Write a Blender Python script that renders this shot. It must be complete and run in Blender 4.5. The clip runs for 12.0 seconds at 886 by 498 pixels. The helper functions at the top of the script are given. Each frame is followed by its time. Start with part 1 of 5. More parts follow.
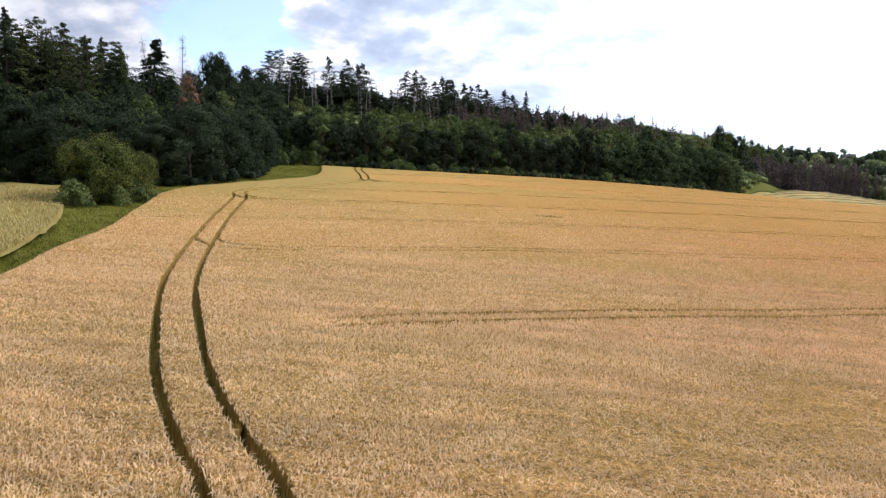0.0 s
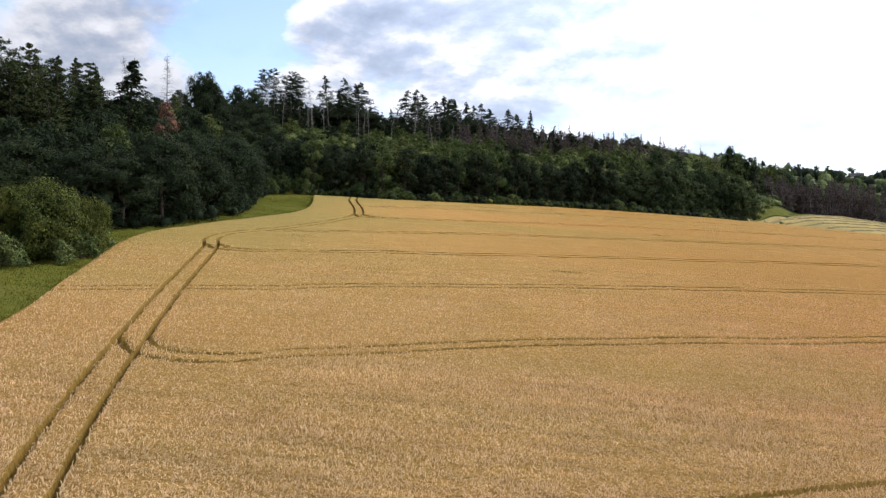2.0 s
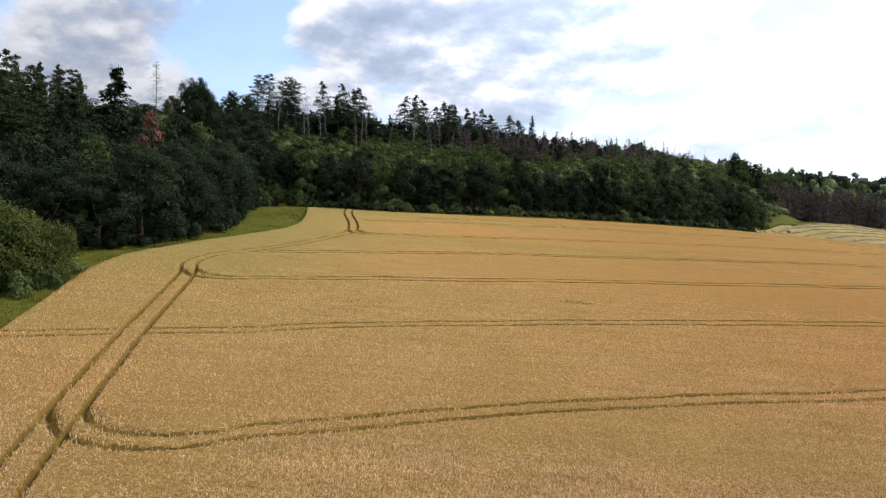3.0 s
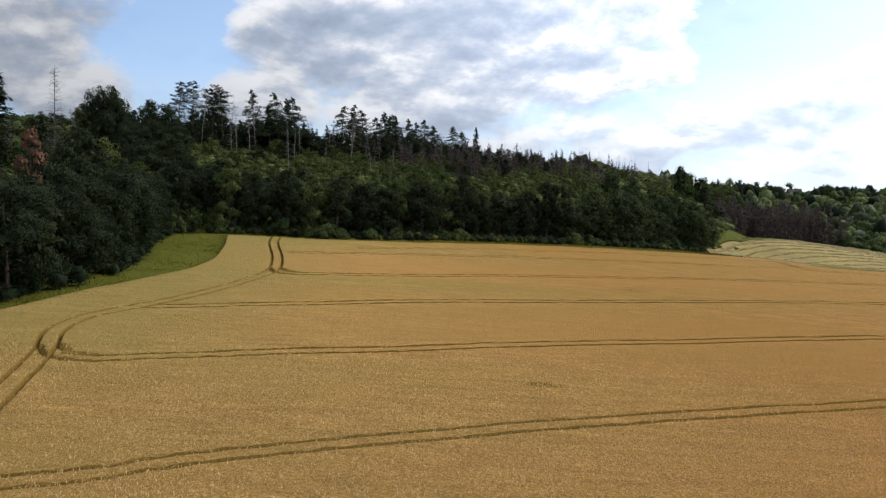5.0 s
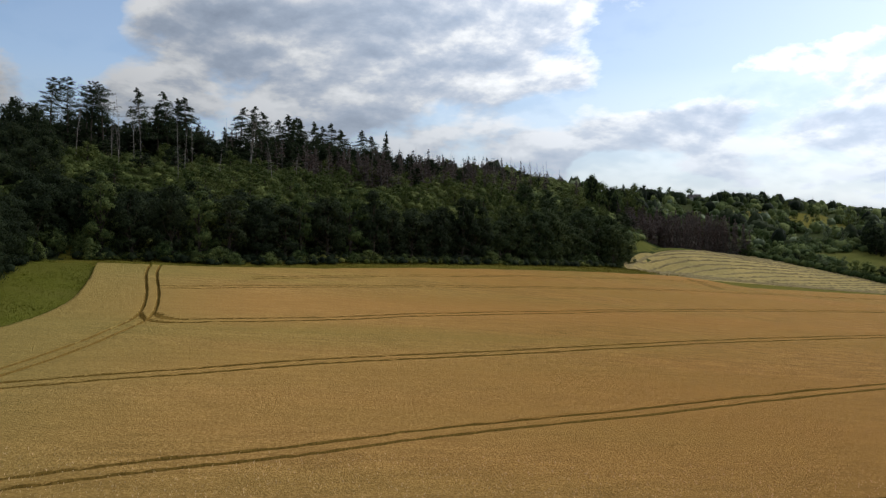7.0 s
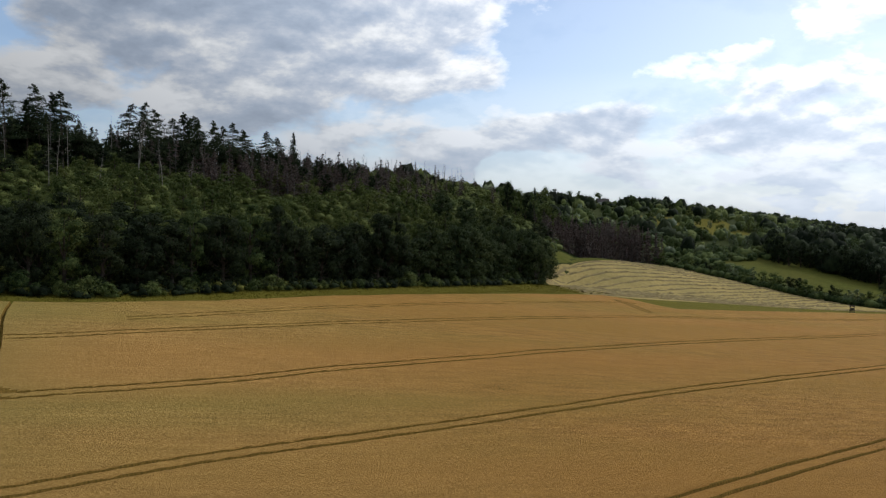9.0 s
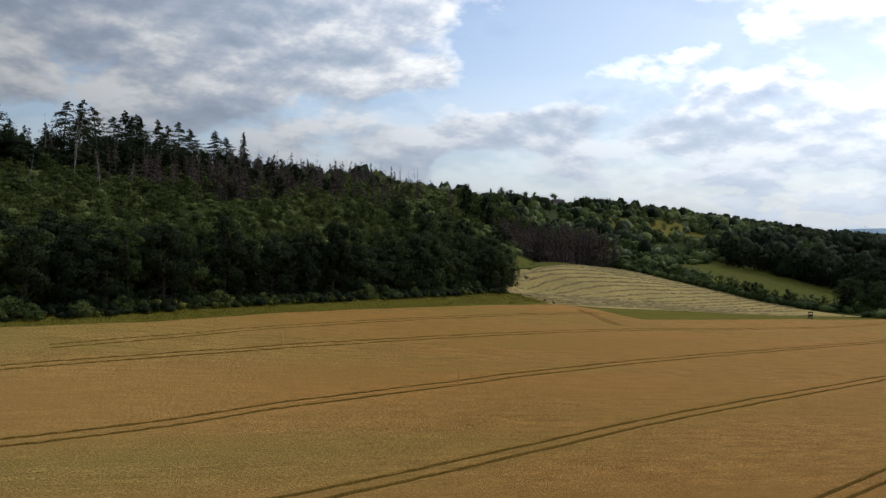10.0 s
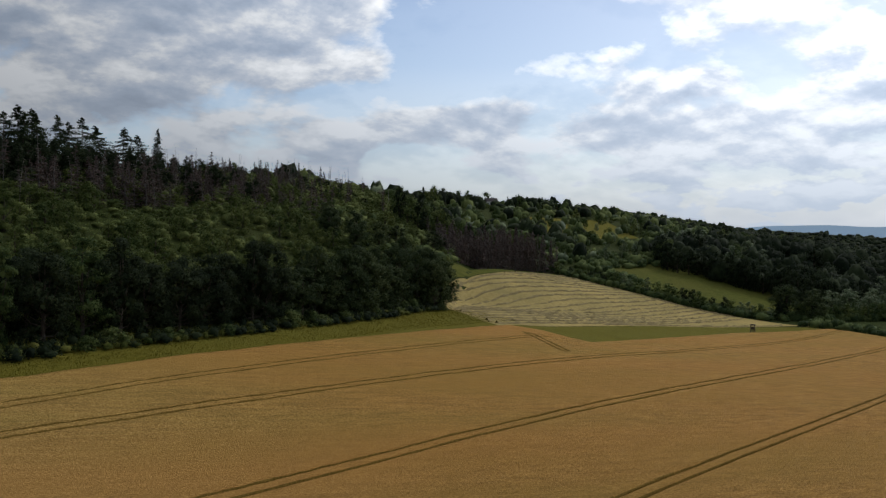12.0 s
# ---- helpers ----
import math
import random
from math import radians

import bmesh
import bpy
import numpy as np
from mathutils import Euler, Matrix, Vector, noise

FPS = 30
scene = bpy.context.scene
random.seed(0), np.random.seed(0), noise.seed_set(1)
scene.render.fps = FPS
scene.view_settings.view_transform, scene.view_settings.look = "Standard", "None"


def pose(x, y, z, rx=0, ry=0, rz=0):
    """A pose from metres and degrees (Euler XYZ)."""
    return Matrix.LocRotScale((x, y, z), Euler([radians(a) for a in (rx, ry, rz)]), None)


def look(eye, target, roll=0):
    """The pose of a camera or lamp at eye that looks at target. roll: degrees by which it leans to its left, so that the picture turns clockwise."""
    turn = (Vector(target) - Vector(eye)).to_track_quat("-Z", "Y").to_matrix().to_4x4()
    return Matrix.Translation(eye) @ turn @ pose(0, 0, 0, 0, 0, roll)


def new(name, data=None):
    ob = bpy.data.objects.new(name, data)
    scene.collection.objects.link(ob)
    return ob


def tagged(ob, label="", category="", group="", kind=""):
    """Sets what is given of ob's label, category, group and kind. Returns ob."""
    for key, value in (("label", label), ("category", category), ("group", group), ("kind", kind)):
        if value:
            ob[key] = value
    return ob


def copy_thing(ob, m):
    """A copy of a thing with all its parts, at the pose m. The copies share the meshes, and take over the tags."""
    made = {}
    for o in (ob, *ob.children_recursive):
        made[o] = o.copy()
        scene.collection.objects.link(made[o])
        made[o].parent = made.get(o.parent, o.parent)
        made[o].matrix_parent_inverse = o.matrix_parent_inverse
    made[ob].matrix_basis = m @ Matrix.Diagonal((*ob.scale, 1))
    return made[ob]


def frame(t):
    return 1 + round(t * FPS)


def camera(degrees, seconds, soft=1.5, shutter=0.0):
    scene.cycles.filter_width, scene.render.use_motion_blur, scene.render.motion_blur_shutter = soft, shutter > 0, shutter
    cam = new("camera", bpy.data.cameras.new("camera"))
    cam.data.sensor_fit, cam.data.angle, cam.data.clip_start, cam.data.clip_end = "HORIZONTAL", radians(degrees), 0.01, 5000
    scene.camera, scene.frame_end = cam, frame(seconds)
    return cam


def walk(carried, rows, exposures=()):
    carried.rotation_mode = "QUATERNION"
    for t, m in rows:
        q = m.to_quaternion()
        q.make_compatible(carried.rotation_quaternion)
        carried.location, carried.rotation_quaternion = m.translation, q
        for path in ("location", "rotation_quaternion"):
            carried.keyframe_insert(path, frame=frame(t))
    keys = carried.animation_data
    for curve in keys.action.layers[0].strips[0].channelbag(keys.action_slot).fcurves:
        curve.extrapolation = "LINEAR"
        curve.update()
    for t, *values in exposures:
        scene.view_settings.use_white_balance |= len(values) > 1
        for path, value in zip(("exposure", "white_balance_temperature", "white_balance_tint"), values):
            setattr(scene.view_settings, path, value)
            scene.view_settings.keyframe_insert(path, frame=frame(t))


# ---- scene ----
cam = camera(62.0, 12.0, soft=1.3)
# seconds, x, y, z, yaw to the left, pitch, roll
ROWS = [
    (0, 0.06, -0.02, 10.21, 1.19, -2.08, -0.39),
    (0.5, 0.03, 2.89, 11.36, 1.22, -1.77, -0.34),
    (1, 0.01, 6.25, 12.63, 1.23, -1.49, -0.28),
    (1.5, 0.02, 9.47, 13.74, 1.29, -1.26, -0.30),
    (2, -0.19, 13.34, 14.93, 1.28, -1.00, -0.19),
    (2.5, -0.12, 16.58, 16.17, 1.35, -0.92, -0.08),
    (3.5, 0.15, 24.42, 18.63, 1.15, -0.62, -0.17),
    (4.5, 0.43, 32.26, 21.08, -1.25, -0.43, -0.26),
    (5, 0.43, 36.14, 22.45, -3.14, -0.37, -0.23),
    (5.5, 0.53, 40.04, 23.66, -4.87, -0.38, -0.24),
    (6, 0.66, 44.01, 25.03, -6.74, -0.39, -0.22),
    (6.5, 0.78, 47.74, 26.31, -8.48, -0.43, -0.13),
    (7, 1.34, 50.93, 27.77, -10.23, -0.52, -0.09),
    (9, 3.24, 67.39, 32.89, -17.29, -0.70, 0.28),
    (9.5, 3.84, 71.60, 34.09, -19.03, -0.70, 0.27),
    (10, 4.83, 75.66, 35.40, -20.82, -0.80, 0.33),
    (10.5, 5.81, 79.66, 36.63, -22.53, -0.89, 0.36),
    (11, 7.11, 83.84, 38.10, -24.30, -1.05, 0.39),
    (11.5, 8.06, 87.21, 39.41, -25.61, -1.12, 0.47),
    (12, 9.64, 91.19, 40.59, -26.23, -1.22, 0.55),
]
walk(cam, [(t, pose(x, y, z, 90 + pitch, 0, yaw) @ pose(0, 0, 0, 0, 0, roll)) for t, x, y, z, yaw, pitch, roll in ROWS],
     exposures=[(0, 0.11, 6060, 17), (1.0, 0.06, 6070, 16), (2.5, -0.12, 6110, 14), (4.5, -0.40, 6200, 12), (5.5, -0.65, 6240, 11), (7.0, -0.93, 6270, 10), (9.0, -1.03, 6250, 10), (12.0, -1.32, 6210, 10)])

# ---- light ----
CLOUD = 0.71   # brightness of the clouds
SUN_AZ, SUN_EL = 70.0, 44.0   # degrees clockwise from +y, and above the horizon
world = bpy.data.worlds.new("sky")
scene.world = world
world.use_nodes = True
WN, WL = world.node_tree.nodes, world.node_tree.links
WN.clear()


def wnode(kind):
    return WN.new(kind)


def wmath(op, a, b=None, clamp=False):
    n = wnode("ShaderNodeMath")
    n.operation, n.use_clamp = op, clamp
    for i, v in enumerate((a, b)):
        if v is None:
            continue
        if isinstance(v, (int, float)):
            n.inputs[i].default_value = v
        else:
            WL.new(v, n.inputs[i])
    return n.outputs[0]


def wramp(fac, stops):
    n = wnode("ShaderNodeValToRGB")
    WL.new(fac, n.inputs[0])
    e = n.color_ramp.elements
    while len(e) < len(stops):
        e.new(0.5)
    for el, (p, c) in zip(e, stops):
        el.position, el.color = p, (*c, 1)
    return n.outputs[0]


CLOUDS = ((-27, 13, 9, 5, 0.06), (-17, 15, 4.5, 4.5, -0.20), (-23, 19, 8, 3, -0.12), (1, 13.5, 15, 6, 0.15), (17, 17.5, 5, 3, 0.14), (21, 12.5, 4, 1.6, 0.07), (33, 14, 11, 5, -0.25),
          (51, 18.5, 9, 2.6, 0.30), (36, 13, 6, 1.5, 0.13), (44, 11, 6, 1.4, 0.15), (28, 8.5, 6, 2.4, 0.14), (39, 7.5, 5, 1.5, 0.12), (47, 8, 4.5, 1.7, 0.18), (20, 10, 7, 1.6, -0.07), (26, 11.5, 5, 2.2, -0.13), (9, 10, 3, 1.4, -0.10), (-2, 9, 4, 1.3, -0.08))


def build_sky():
    sky = wnode("ShaderNodeTexSky")
    sky.sky_type, sky.sun_disc = "NISHITA", False
    sky.sun_elevation, sky.sun_rotation = radians(SUN_EL), radians(SUN_AZ)
    sky.air_density, sky.dust_density, sky.ozone_density = 1.0, 1.3, 0.9
    bg_sky = wnode("ShaderNodeBackground")
    WL.new(sky.outputs[0], bg_sky.inputs[0])
    bg_sky.inputs[1].default_value = 0.28
    coord = wnode("ShaderNodeTexCoord")
    sep = wnode("ShaderNodeSeparateXYZ")
    WL.new(coord.outputs["Generated"], sep.inputs[0])
    up = wmath("MAXIMUM", sep.outputs[2], 0.0)
    # clouds lie on a level layer far above
    down = wmath("ADD", up, 0.34)
    flat = wnode("ShaderNodeCombineXYZ")
    WL.new(wmath("DIVIDE", sep.outputs[0], down), flat.inputs[0])
    WL.new(wmath("DIVIDE", sep.outputs[1], down), flat.inputs[1])
    flat.inputs[2].default_value = 0.35

    higher = wnode("ShaderNodeVectorMath")
    higher.operation = "MULTIPLY"
    WL.new(flat.outputs[0], higher.inputs[0])
    higher.inputs[1].default_value = (0.965, 0.965, 1.0)

    def cloud_noise(scale, detail, rough, offset, layer=flat):
        shift = wnode("ShaderNodeVectorMath")
        WL.new(layer.outputs[0], shift.inputs[0])
        shift.inputs[1].default_value = offset
        n = wnode("ShaderNodeTexNoise")
        WL.new(shift.outputs[0], n.inputs["Vector"])
        n.inputs["Scale"].default_value = scale
        n.inputs["Detail"].default_value = detail
        n.inputs["Roughness"].default_value = rough
        n.inputs["Distortion"].default_value = 0.1
        return n.outputs[0]

    big = cloud_noise(0.9, 2.0, 0.5, (2.2, 3.4, 0))
    mid = cloud_noise(3.1, 11.0, 0.57, (0.4, 5.2, 0))
    body = wmath("ADD", wmath("MULTIPLY", big, 0.42), wmath("MULTIPLY", mid, 0.95))
    # banks of cloud and blue gaps between them: azimuth, height above the horizon, half width and half height in degrees, thickness
    az = wmath("MULTIPLY", wmath("ARCTAN2", sep.outputs[0], sep.outputs[1]), 180 / math.pi)
    el = wmath("MULTIPLY", wmath("ARCSINE", sep.outputs[2]), 180 / math.pi)
    place = wnode("ShaderNodeCombineXYZ")
    WL.new(az, place.inputs[0])
    WL.new(el, place.inputs[1])
    for a, e, wide, tall, thick in CLOUDS:
        off = wnode("ShaderNodeVectorMath")
        off.operation = "SUBTRACT"
        WL.new(place.outputs[0], off.inputs[0])
        off.inputs[1].default_value = (a, e, 0)
        shrink = wnode("ShaderNodeVectorMath")
        shrink.operation = "MULTIPLY"
        WL.new(off.outputs[0], shrink.inputs[0])
        shrink.inputs[1].default_value = (1 / wide, 1 / tall, 0)
        far = wnode("ShaderNodeVectorMath")
        far.operation = "LENGTH"
        WL.new(shrink.outputs[0], far.inputs[0])
        soft = wnode("ShaderNodeMapRange")
        soft.interpolation_type = "SMOOTHSTEP"
        WL.new(far.outputs["Value"], soft.inputs[0])
        soft.inputs[1].default_value, soft.inputs[2].default_value = 0.35, 1.25
        soft.inputs[3].default_value, soft.inputs[4].default_value = thick, 0.0
        body = wmath("ADD", body, soft.outputs[0])
    cover = wramp(body, [(0.615, (0, 0, 0)), (0.660, (0.5, 0.5, 0.5)), (0.73, (1, 1, 1))])
    # the thick middle of a cloud is grey below, its rim white
    above = cloud_noise(3.1, 11.0, 0.57, (0.4, 5.2, 0), higher)
    shade = wmath("ADD", wmath("MULTIPLY", wmath("SUBTRACT", above, mid), 3.0), wmath("MULTIPLY", wmath("SUBTRACT", body, 0.70), 1.1))
    tone = wramp(wmath("ADD", shade, 0.44), [(0.30, (1.34, 1.34, 1.33)), (0.45, (1.06, 1.08, 1.10)), (0.57, (0.78, 0.84, 0.94)), (0.74, (0.57, 0.66, 0.80)), (1.0, (0.42, 0.50, 0.63))])
    # haze pales the sky towards the horizon
    haze = wramp(up, [(0.0, (1, 1, 1)), (0.08, (0.7, 0.7, 0.7)), (0.22, (0.10, 0.10, 0.10)), (0.5, (0, 0, 0))])
    mixc = wnode("ShaderNodeMix")
    mixc.data_type = "RGBA"
    WL.new(haze, mixc.inputs[0])
    WL.new(tone, mixc.inputs[6])
    mixc.inputs[7].default_value = (0.62, 0.69, 0.78, 1)
    bg_cloud = wnode("ShaderNodeBackground")
    WL.new(mixc.outputs[2], bg_cloud.inputs[0])
    # clouds shine more towards the sun
    dot = wnode("ShaderNodeVectorMath")
    dot.operation = "DOT_PRODUCT"
    WL.new(coord.outputs["Generated"], dot.inputs[0])
    dot.inputs[1].default_value = (math.sin(radians(SUN_AZ)) * math.cos(radians(SUN_EL)), math.cos(radians(SUN_AZ)) * math.cos(radians(SUN_EL)), math.sin(radians(SUN_EL)))
    near_sun = wmath("POWER", wmath("MAXIMUM", dot.outputs["Value"], 0.0), 2.0)
    WL.new(wmath("ADD", wmath("MULTIPLY", near_sun, 2.9), CLOUD), bg_cloud.inputs[1])
    fac = wmath("MAXIMUM", cover, wmath("MULTIPLY", haze, 0.94), clamp=True)
    mix = wnode("ShaderNodeMixShader")
    WL.new(fac, mix.inputs[0])
    WL.new(bg_sky.outputs[0], mix.inputs[1])
    WL.new(bg_cloud.outputs[0], mix.inputs[2])
    out = wnode("ShaderNodeOutputWorld")
    WL.new(mix.outputs[0], out.inputs[0])


build_sky()
sun_data = bpy.data.lights.new("sun", "SUN")
sun_data.energy, sun_data.angle, sun_data.color = 2.6, radians(0.6), (1.0, 0.94, 0.84)
sun = new("sun", sun_data)
saz, sel = radians(SUN_AZ), radians(SUN_EL)
SUN_DIR = Vector((math.sin(saz) * math.cos(sel), math.cos(saz) * math.cos(sel), math.sin(sel)))
sun.matrix_world = look(SUN_DIR * 500, (0, 0, 0))

# ---- materials ----


def material(name, colours, scale=1.0, rough=0.9, bump=0.0, bump_scale=None, big=None, big_scale=0.05, islands=0.0,
             objects=0.0, thin=0.0, spec=0.2, stretch=(1, 1, 1), metal=0.0, big2=None, big2_scale=0.02, grain=None, crisp=0.22, under=None, unripe=None, riper=None, patch=(0.36, 0.74)):
    """colours: dark to light, spread by fine noise; big: a second colour that comes in in wide patches."""
    m = bpy.data.materials.new(name)
    m.use_nodes = True
    N, L = m.node_tree.nodes, m.node_tree.links
    bsdf = N["Principled BSDF"]
    bsdf.inputs["Roughness"].default_value = rough
    bsdf.inputs["Specular IOR Level"].default_value = spec
    bsdf.inputs["Metallic"].default_value = metal
    geo = N.new("ShaderNodeNewGeometry")
    pos = geo.outputs["Position"]
    if stretch != (1, 1, 1):
        vm = N.new("ShaderNodeVectorMath")
        vm.operation = "MULTIPLY"
        L.new(pos, vm.inputs[0])
        vm.inputs[1].default_value = stretch
        pos = vm.outputs[0]
    fine = N.new("ShaderNodeTexNoise")
    L.new(pos, fine.inputs["Vector"])
    fine.inputs["Scale"].default_value = scale
    fine.inputs["Detail"].default_value = 5.0
    fine.inputs["Roughness"].default_value = 0.65
    fac = fine.outputs[0]

    def add(a, b, k):
        mm = N.new("ShaderNodeMath")
        mm.operation = "MULTIPLY_ADD"
        L.new(b, mm.inputs[0])
        mm.inputs[1].default_value = k
        L.new(a, mm.inputs[2])
        sub = N.new("ShaderNodeMath")
        sub.operation = "SUBTRACT"
        L.new(mm.outputs[0], sub.inputs[0])
        sub.inputs[1].default_value = k / 2
        return sub.outputs[0]

    if islands:
        fac = add(fac, geo.outputs["Random Per Island"], islands)
    ramp = N.new("ShaderNodeValToRGB")
    L.new(fac, ramp.inputs[0])
    e = ramp.color_ramp.elements
    while len(e) < len(colours):
        e.new(0.5)
    for i, (el, c) in enumerate(zip(e, colours)):
        el.position, el.color = 0.5 - crisp + 2 * crisp * i / max(1, len(colours) - 1), (*c, 1)
    col = ramp.outputs[0]
    wide_pos = pos
    if grain:
        # wide patches drawn out along the drilled rows
        mp = N.new("ShaderNodeMapping")
        L.new(pos, mp.inputs["Vector"])
        mp.inputs["Rotation"].default_value = (0, 0, radians(-grain[0]))
        mp.inputs["Scale"].default_value = (grain[1], 1, 1)
        wide_pos = mp.outputs[0]
        streak = N.new("ShaderNodeTexNoise")
        L.new(wide_pos, streak.inputs["Vector"])
        streak.inputs["Scale"].default_value = 1.1
        streak.inputs["Detail"].default_value = 4.0
        sr = N.new("ShaderNodeMapRange")
        L.new(streak.outputs[0], sr.inputs[0])
        sr.inputs[1].default_value, sr.inputs[2].default_value, sr.inputs[3].default_value, sr.inputs[4].default_value = 0.3, 0.7, 0.72, 1.22
        sm = N.new("ShaderNodeVectorMath")
        sm.operation = "SCALE"
        L.new(col, sm.inputs[0])
        L.new(sr.outputs[0], sm.inputs["Scale"])
        col = sm.outputs[0]
    for tint, tint_scale, seed in ((big, big_scale, 0.0), (big2, big2_scale, 37.0)):
        if not tint:
            continue
        bn = N.new("ShaderNodeTexNoise")
        bn.noise_dimensions = "4D"
        bn.inputs["W"].default_value = seed
        L.new(wide_pos, bn.inputs["Vector"])
        bn.inputs["Scale"].default_value = tint_scale
        bn.inputs["Detail"].default_value = 3.0
        br = N.new("ShaderNodeMapRange")
        L.new(bn.outputs[0], br.inputs[0])
        br.inputs[1].default_value, br.inputs[2].default_value, br.inputs[4].default_value = *patch, 0.70
        mx = N.new("ShaderNodeMix")
        mx.data_type = "RGBA"
        L.new(br.outputs[0], mx.inputs[0])
        L.new(col, mx.inputs[6])
        mx.inputs[7].default_value = (*tint, 1)
        col = mx.outputs[2]
    if objects:
        oi = N.new("ShaderNodeObjectInfo")
        hsv = N.new("ShaderNodeHueSaturation")
        mr = N.new("ShaderNodeMapRange")
        L.new(oi.outputs["Random"], mr.inputs[0])
        mr.inputs[3].default_value, mr.inputs[4].default_value = 1 - objects, 1 + objects
        L.new(mr.outputs[0], hsv.inputs["Value"])
        mh = N.new("ShaderNodeMapRange")
        L.new(oi.outputs["Random"], mh.inputs[0])
        mh.inputs[3].default_value, mh.inputs[4].default_value = 0.5 + objects * 0.06, 0.5 - objects * 0.06
        L.new(mh.outputs[0], hsv.inputs["Hue"])
        L.new(col, hsv.inputs["Color"])
        col = hsv.outputs[0]
    if unripe:
        # the crop is greener along the wood, where it ripens late
        sp = N.new("ShaderNodeSeparateXYZ")
        L.new(geo.outputs["Position"], sp.inputs[0])
        both = N.new("ShaderNodeMath")
        both.operation = "MULTIPLY"
        for k, (lo, hi) in enumerate(((-4, -30), (75, 125))):
            ur = N.new("ShaderNodeMapRange")
            ur.interpolation_type = "SMOOTHSTEP"
            L.new(sp.outputs[k], ur.inputs[0])
            ur.inputs[1].default_value, ur.inputs[2].default_value, ur.inputs[4].default_value = lo, hi, (0.55, 1.0)[k]
            L.new(ur.outputs[0], both.inputs[k])
        mx = N.new("ShaderNodeMix")
        mx.data_type = "RGBA"
        L.new(both.outputs[0], mx.inputs[0])
        L.new(col, mx.inputs[6])
        mx.inputs[7].default_value = (*unripe, 1)
        col = mx.outputs[2]
    if riper:
        # towards the middle of the field the straw is riper and redder
        sp = N.new("ShaderNodeSeparateXYZ")
        L.new(geo.outputs["Position"], sp.inputs[0])
        ur = N.new("ShaderNodeMapRange")
        ur.interpolation_type = "SMOOTHSTEP"
        L.new(sp.outputs[0], ur.inputs[0])
        ur.inputs[1].default_value, ur.inputs[2].default_value = -12, 50
        mx = N.new("ShaderNodeMix")
        mx.data_type, mx.blend_type = "RGBA", "MULTIPLY"
        L.new(ur.outputs[0], mx.inputs[0])
        L.new(col, mx.inputs[6])
        mx.inputs[7].default_value = (*riper, 1)
        col = mx.outputs[2]
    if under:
        # where single ears stand out, the straw colour is lowered as shade between them
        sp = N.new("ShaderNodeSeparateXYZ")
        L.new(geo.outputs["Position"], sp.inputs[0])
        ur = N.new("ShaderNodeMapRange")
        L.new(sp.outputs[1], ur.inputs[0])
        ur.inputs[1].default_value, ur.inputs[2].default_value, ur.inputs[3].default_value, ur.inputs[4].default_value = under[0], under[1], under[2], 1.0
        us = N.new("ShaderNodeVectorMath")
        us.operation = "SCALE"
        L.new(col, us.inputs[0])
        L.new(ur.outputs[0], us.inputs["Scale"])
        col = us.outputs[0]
    L.new(col, bsdf.inputs["Base Color"])
    if bump:
        bt = N.new("ShaderNodeTexNoise")
        L.new(pos, bt.inputs["Vector"])
        bt.inputs["Scale"].default_value = bump_scale or scale
        bt.inputs["Detail"].default_value = 6.0
        bt.inputs["Roughness"].default_value = 0.7
        b = N.new("ShaderNodeBump")
        b.inputs["Strength"].default_value = 1.0
        b.inputs["Distance"].default_value = bump
        L.new(bt.outputs[0], b.inputs["Height"])
        L.new(b.outputs[0], bsdf.inputs["Normal"])
    if thin:
        tr = N.new("ShaderNodeBsdfTranslucent")
        L.new(col, tr.inputs["Color"])
        ms = N.new("ShaderNodeMixShader")
        ms.inputs[0].default_value = thin
        L.new(bsdf.outputs[0], ms.inputs[1])
        L.new(tr.outputs[0], ms.inputs[2])
        L.new(ms.outputs[0], N["Material Output"].inputs[0])
    return m


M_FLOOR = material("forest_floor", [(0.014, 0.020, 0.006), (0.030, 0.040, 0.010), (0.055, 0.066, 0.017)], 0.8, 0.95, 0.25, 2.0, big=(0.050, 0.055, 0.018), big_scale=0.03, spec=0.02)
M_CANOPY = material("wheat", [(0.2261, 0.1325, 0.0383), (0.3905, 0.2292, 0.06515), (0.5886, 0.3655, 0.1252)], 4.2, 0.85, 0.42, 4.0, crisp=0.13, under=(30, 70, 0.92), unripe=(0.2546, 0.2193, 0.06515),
                    big=(0.2886, 0.2126, 0.05212), big_scale=0.07, big2=(0.4188, 0.2248, 0.06254), big2_scale=0.035, spec=0.03, grain=(21, 0.16), riper=(0.88, 0.805, 0.70), patch=(0.40, 0.70))
M_EAR = material("wheat_ear", [(0.5878, 0.4027, 0.1998), (0.7453, 0.524, 0.2786), (0.8502, 0.6453, 0.3936)], 0.5, 0.75, islands=0.4,
                 big=(0.6508, 0.5404, 0.2422), big_scale=0.07, big2=(0.8397, 0.5184, 0.2786), big2_scale=0.035, thin=0.5, spec=0.15, grain=(21, 0.16), riper=(0.92, 0.76, 0.72))
# brown stalk colour, darkened for the shade among the dense stems of rut walls
M_STALK_SHADE = material("shaded_wheat_stalk", [(0.08617, 0.05267, 0.01053), (0.1679, 0.1018, 0.02283), (0.254, 0.158, 0.03862)], 7.0, 0.9, 0.06, 9.0, stretch=(1, 1, 0.15), spec=0.02)
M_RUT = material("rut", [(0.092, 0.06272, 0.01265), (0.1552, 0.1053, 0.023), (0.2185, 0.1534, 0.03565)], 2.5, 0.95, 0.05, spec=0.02)
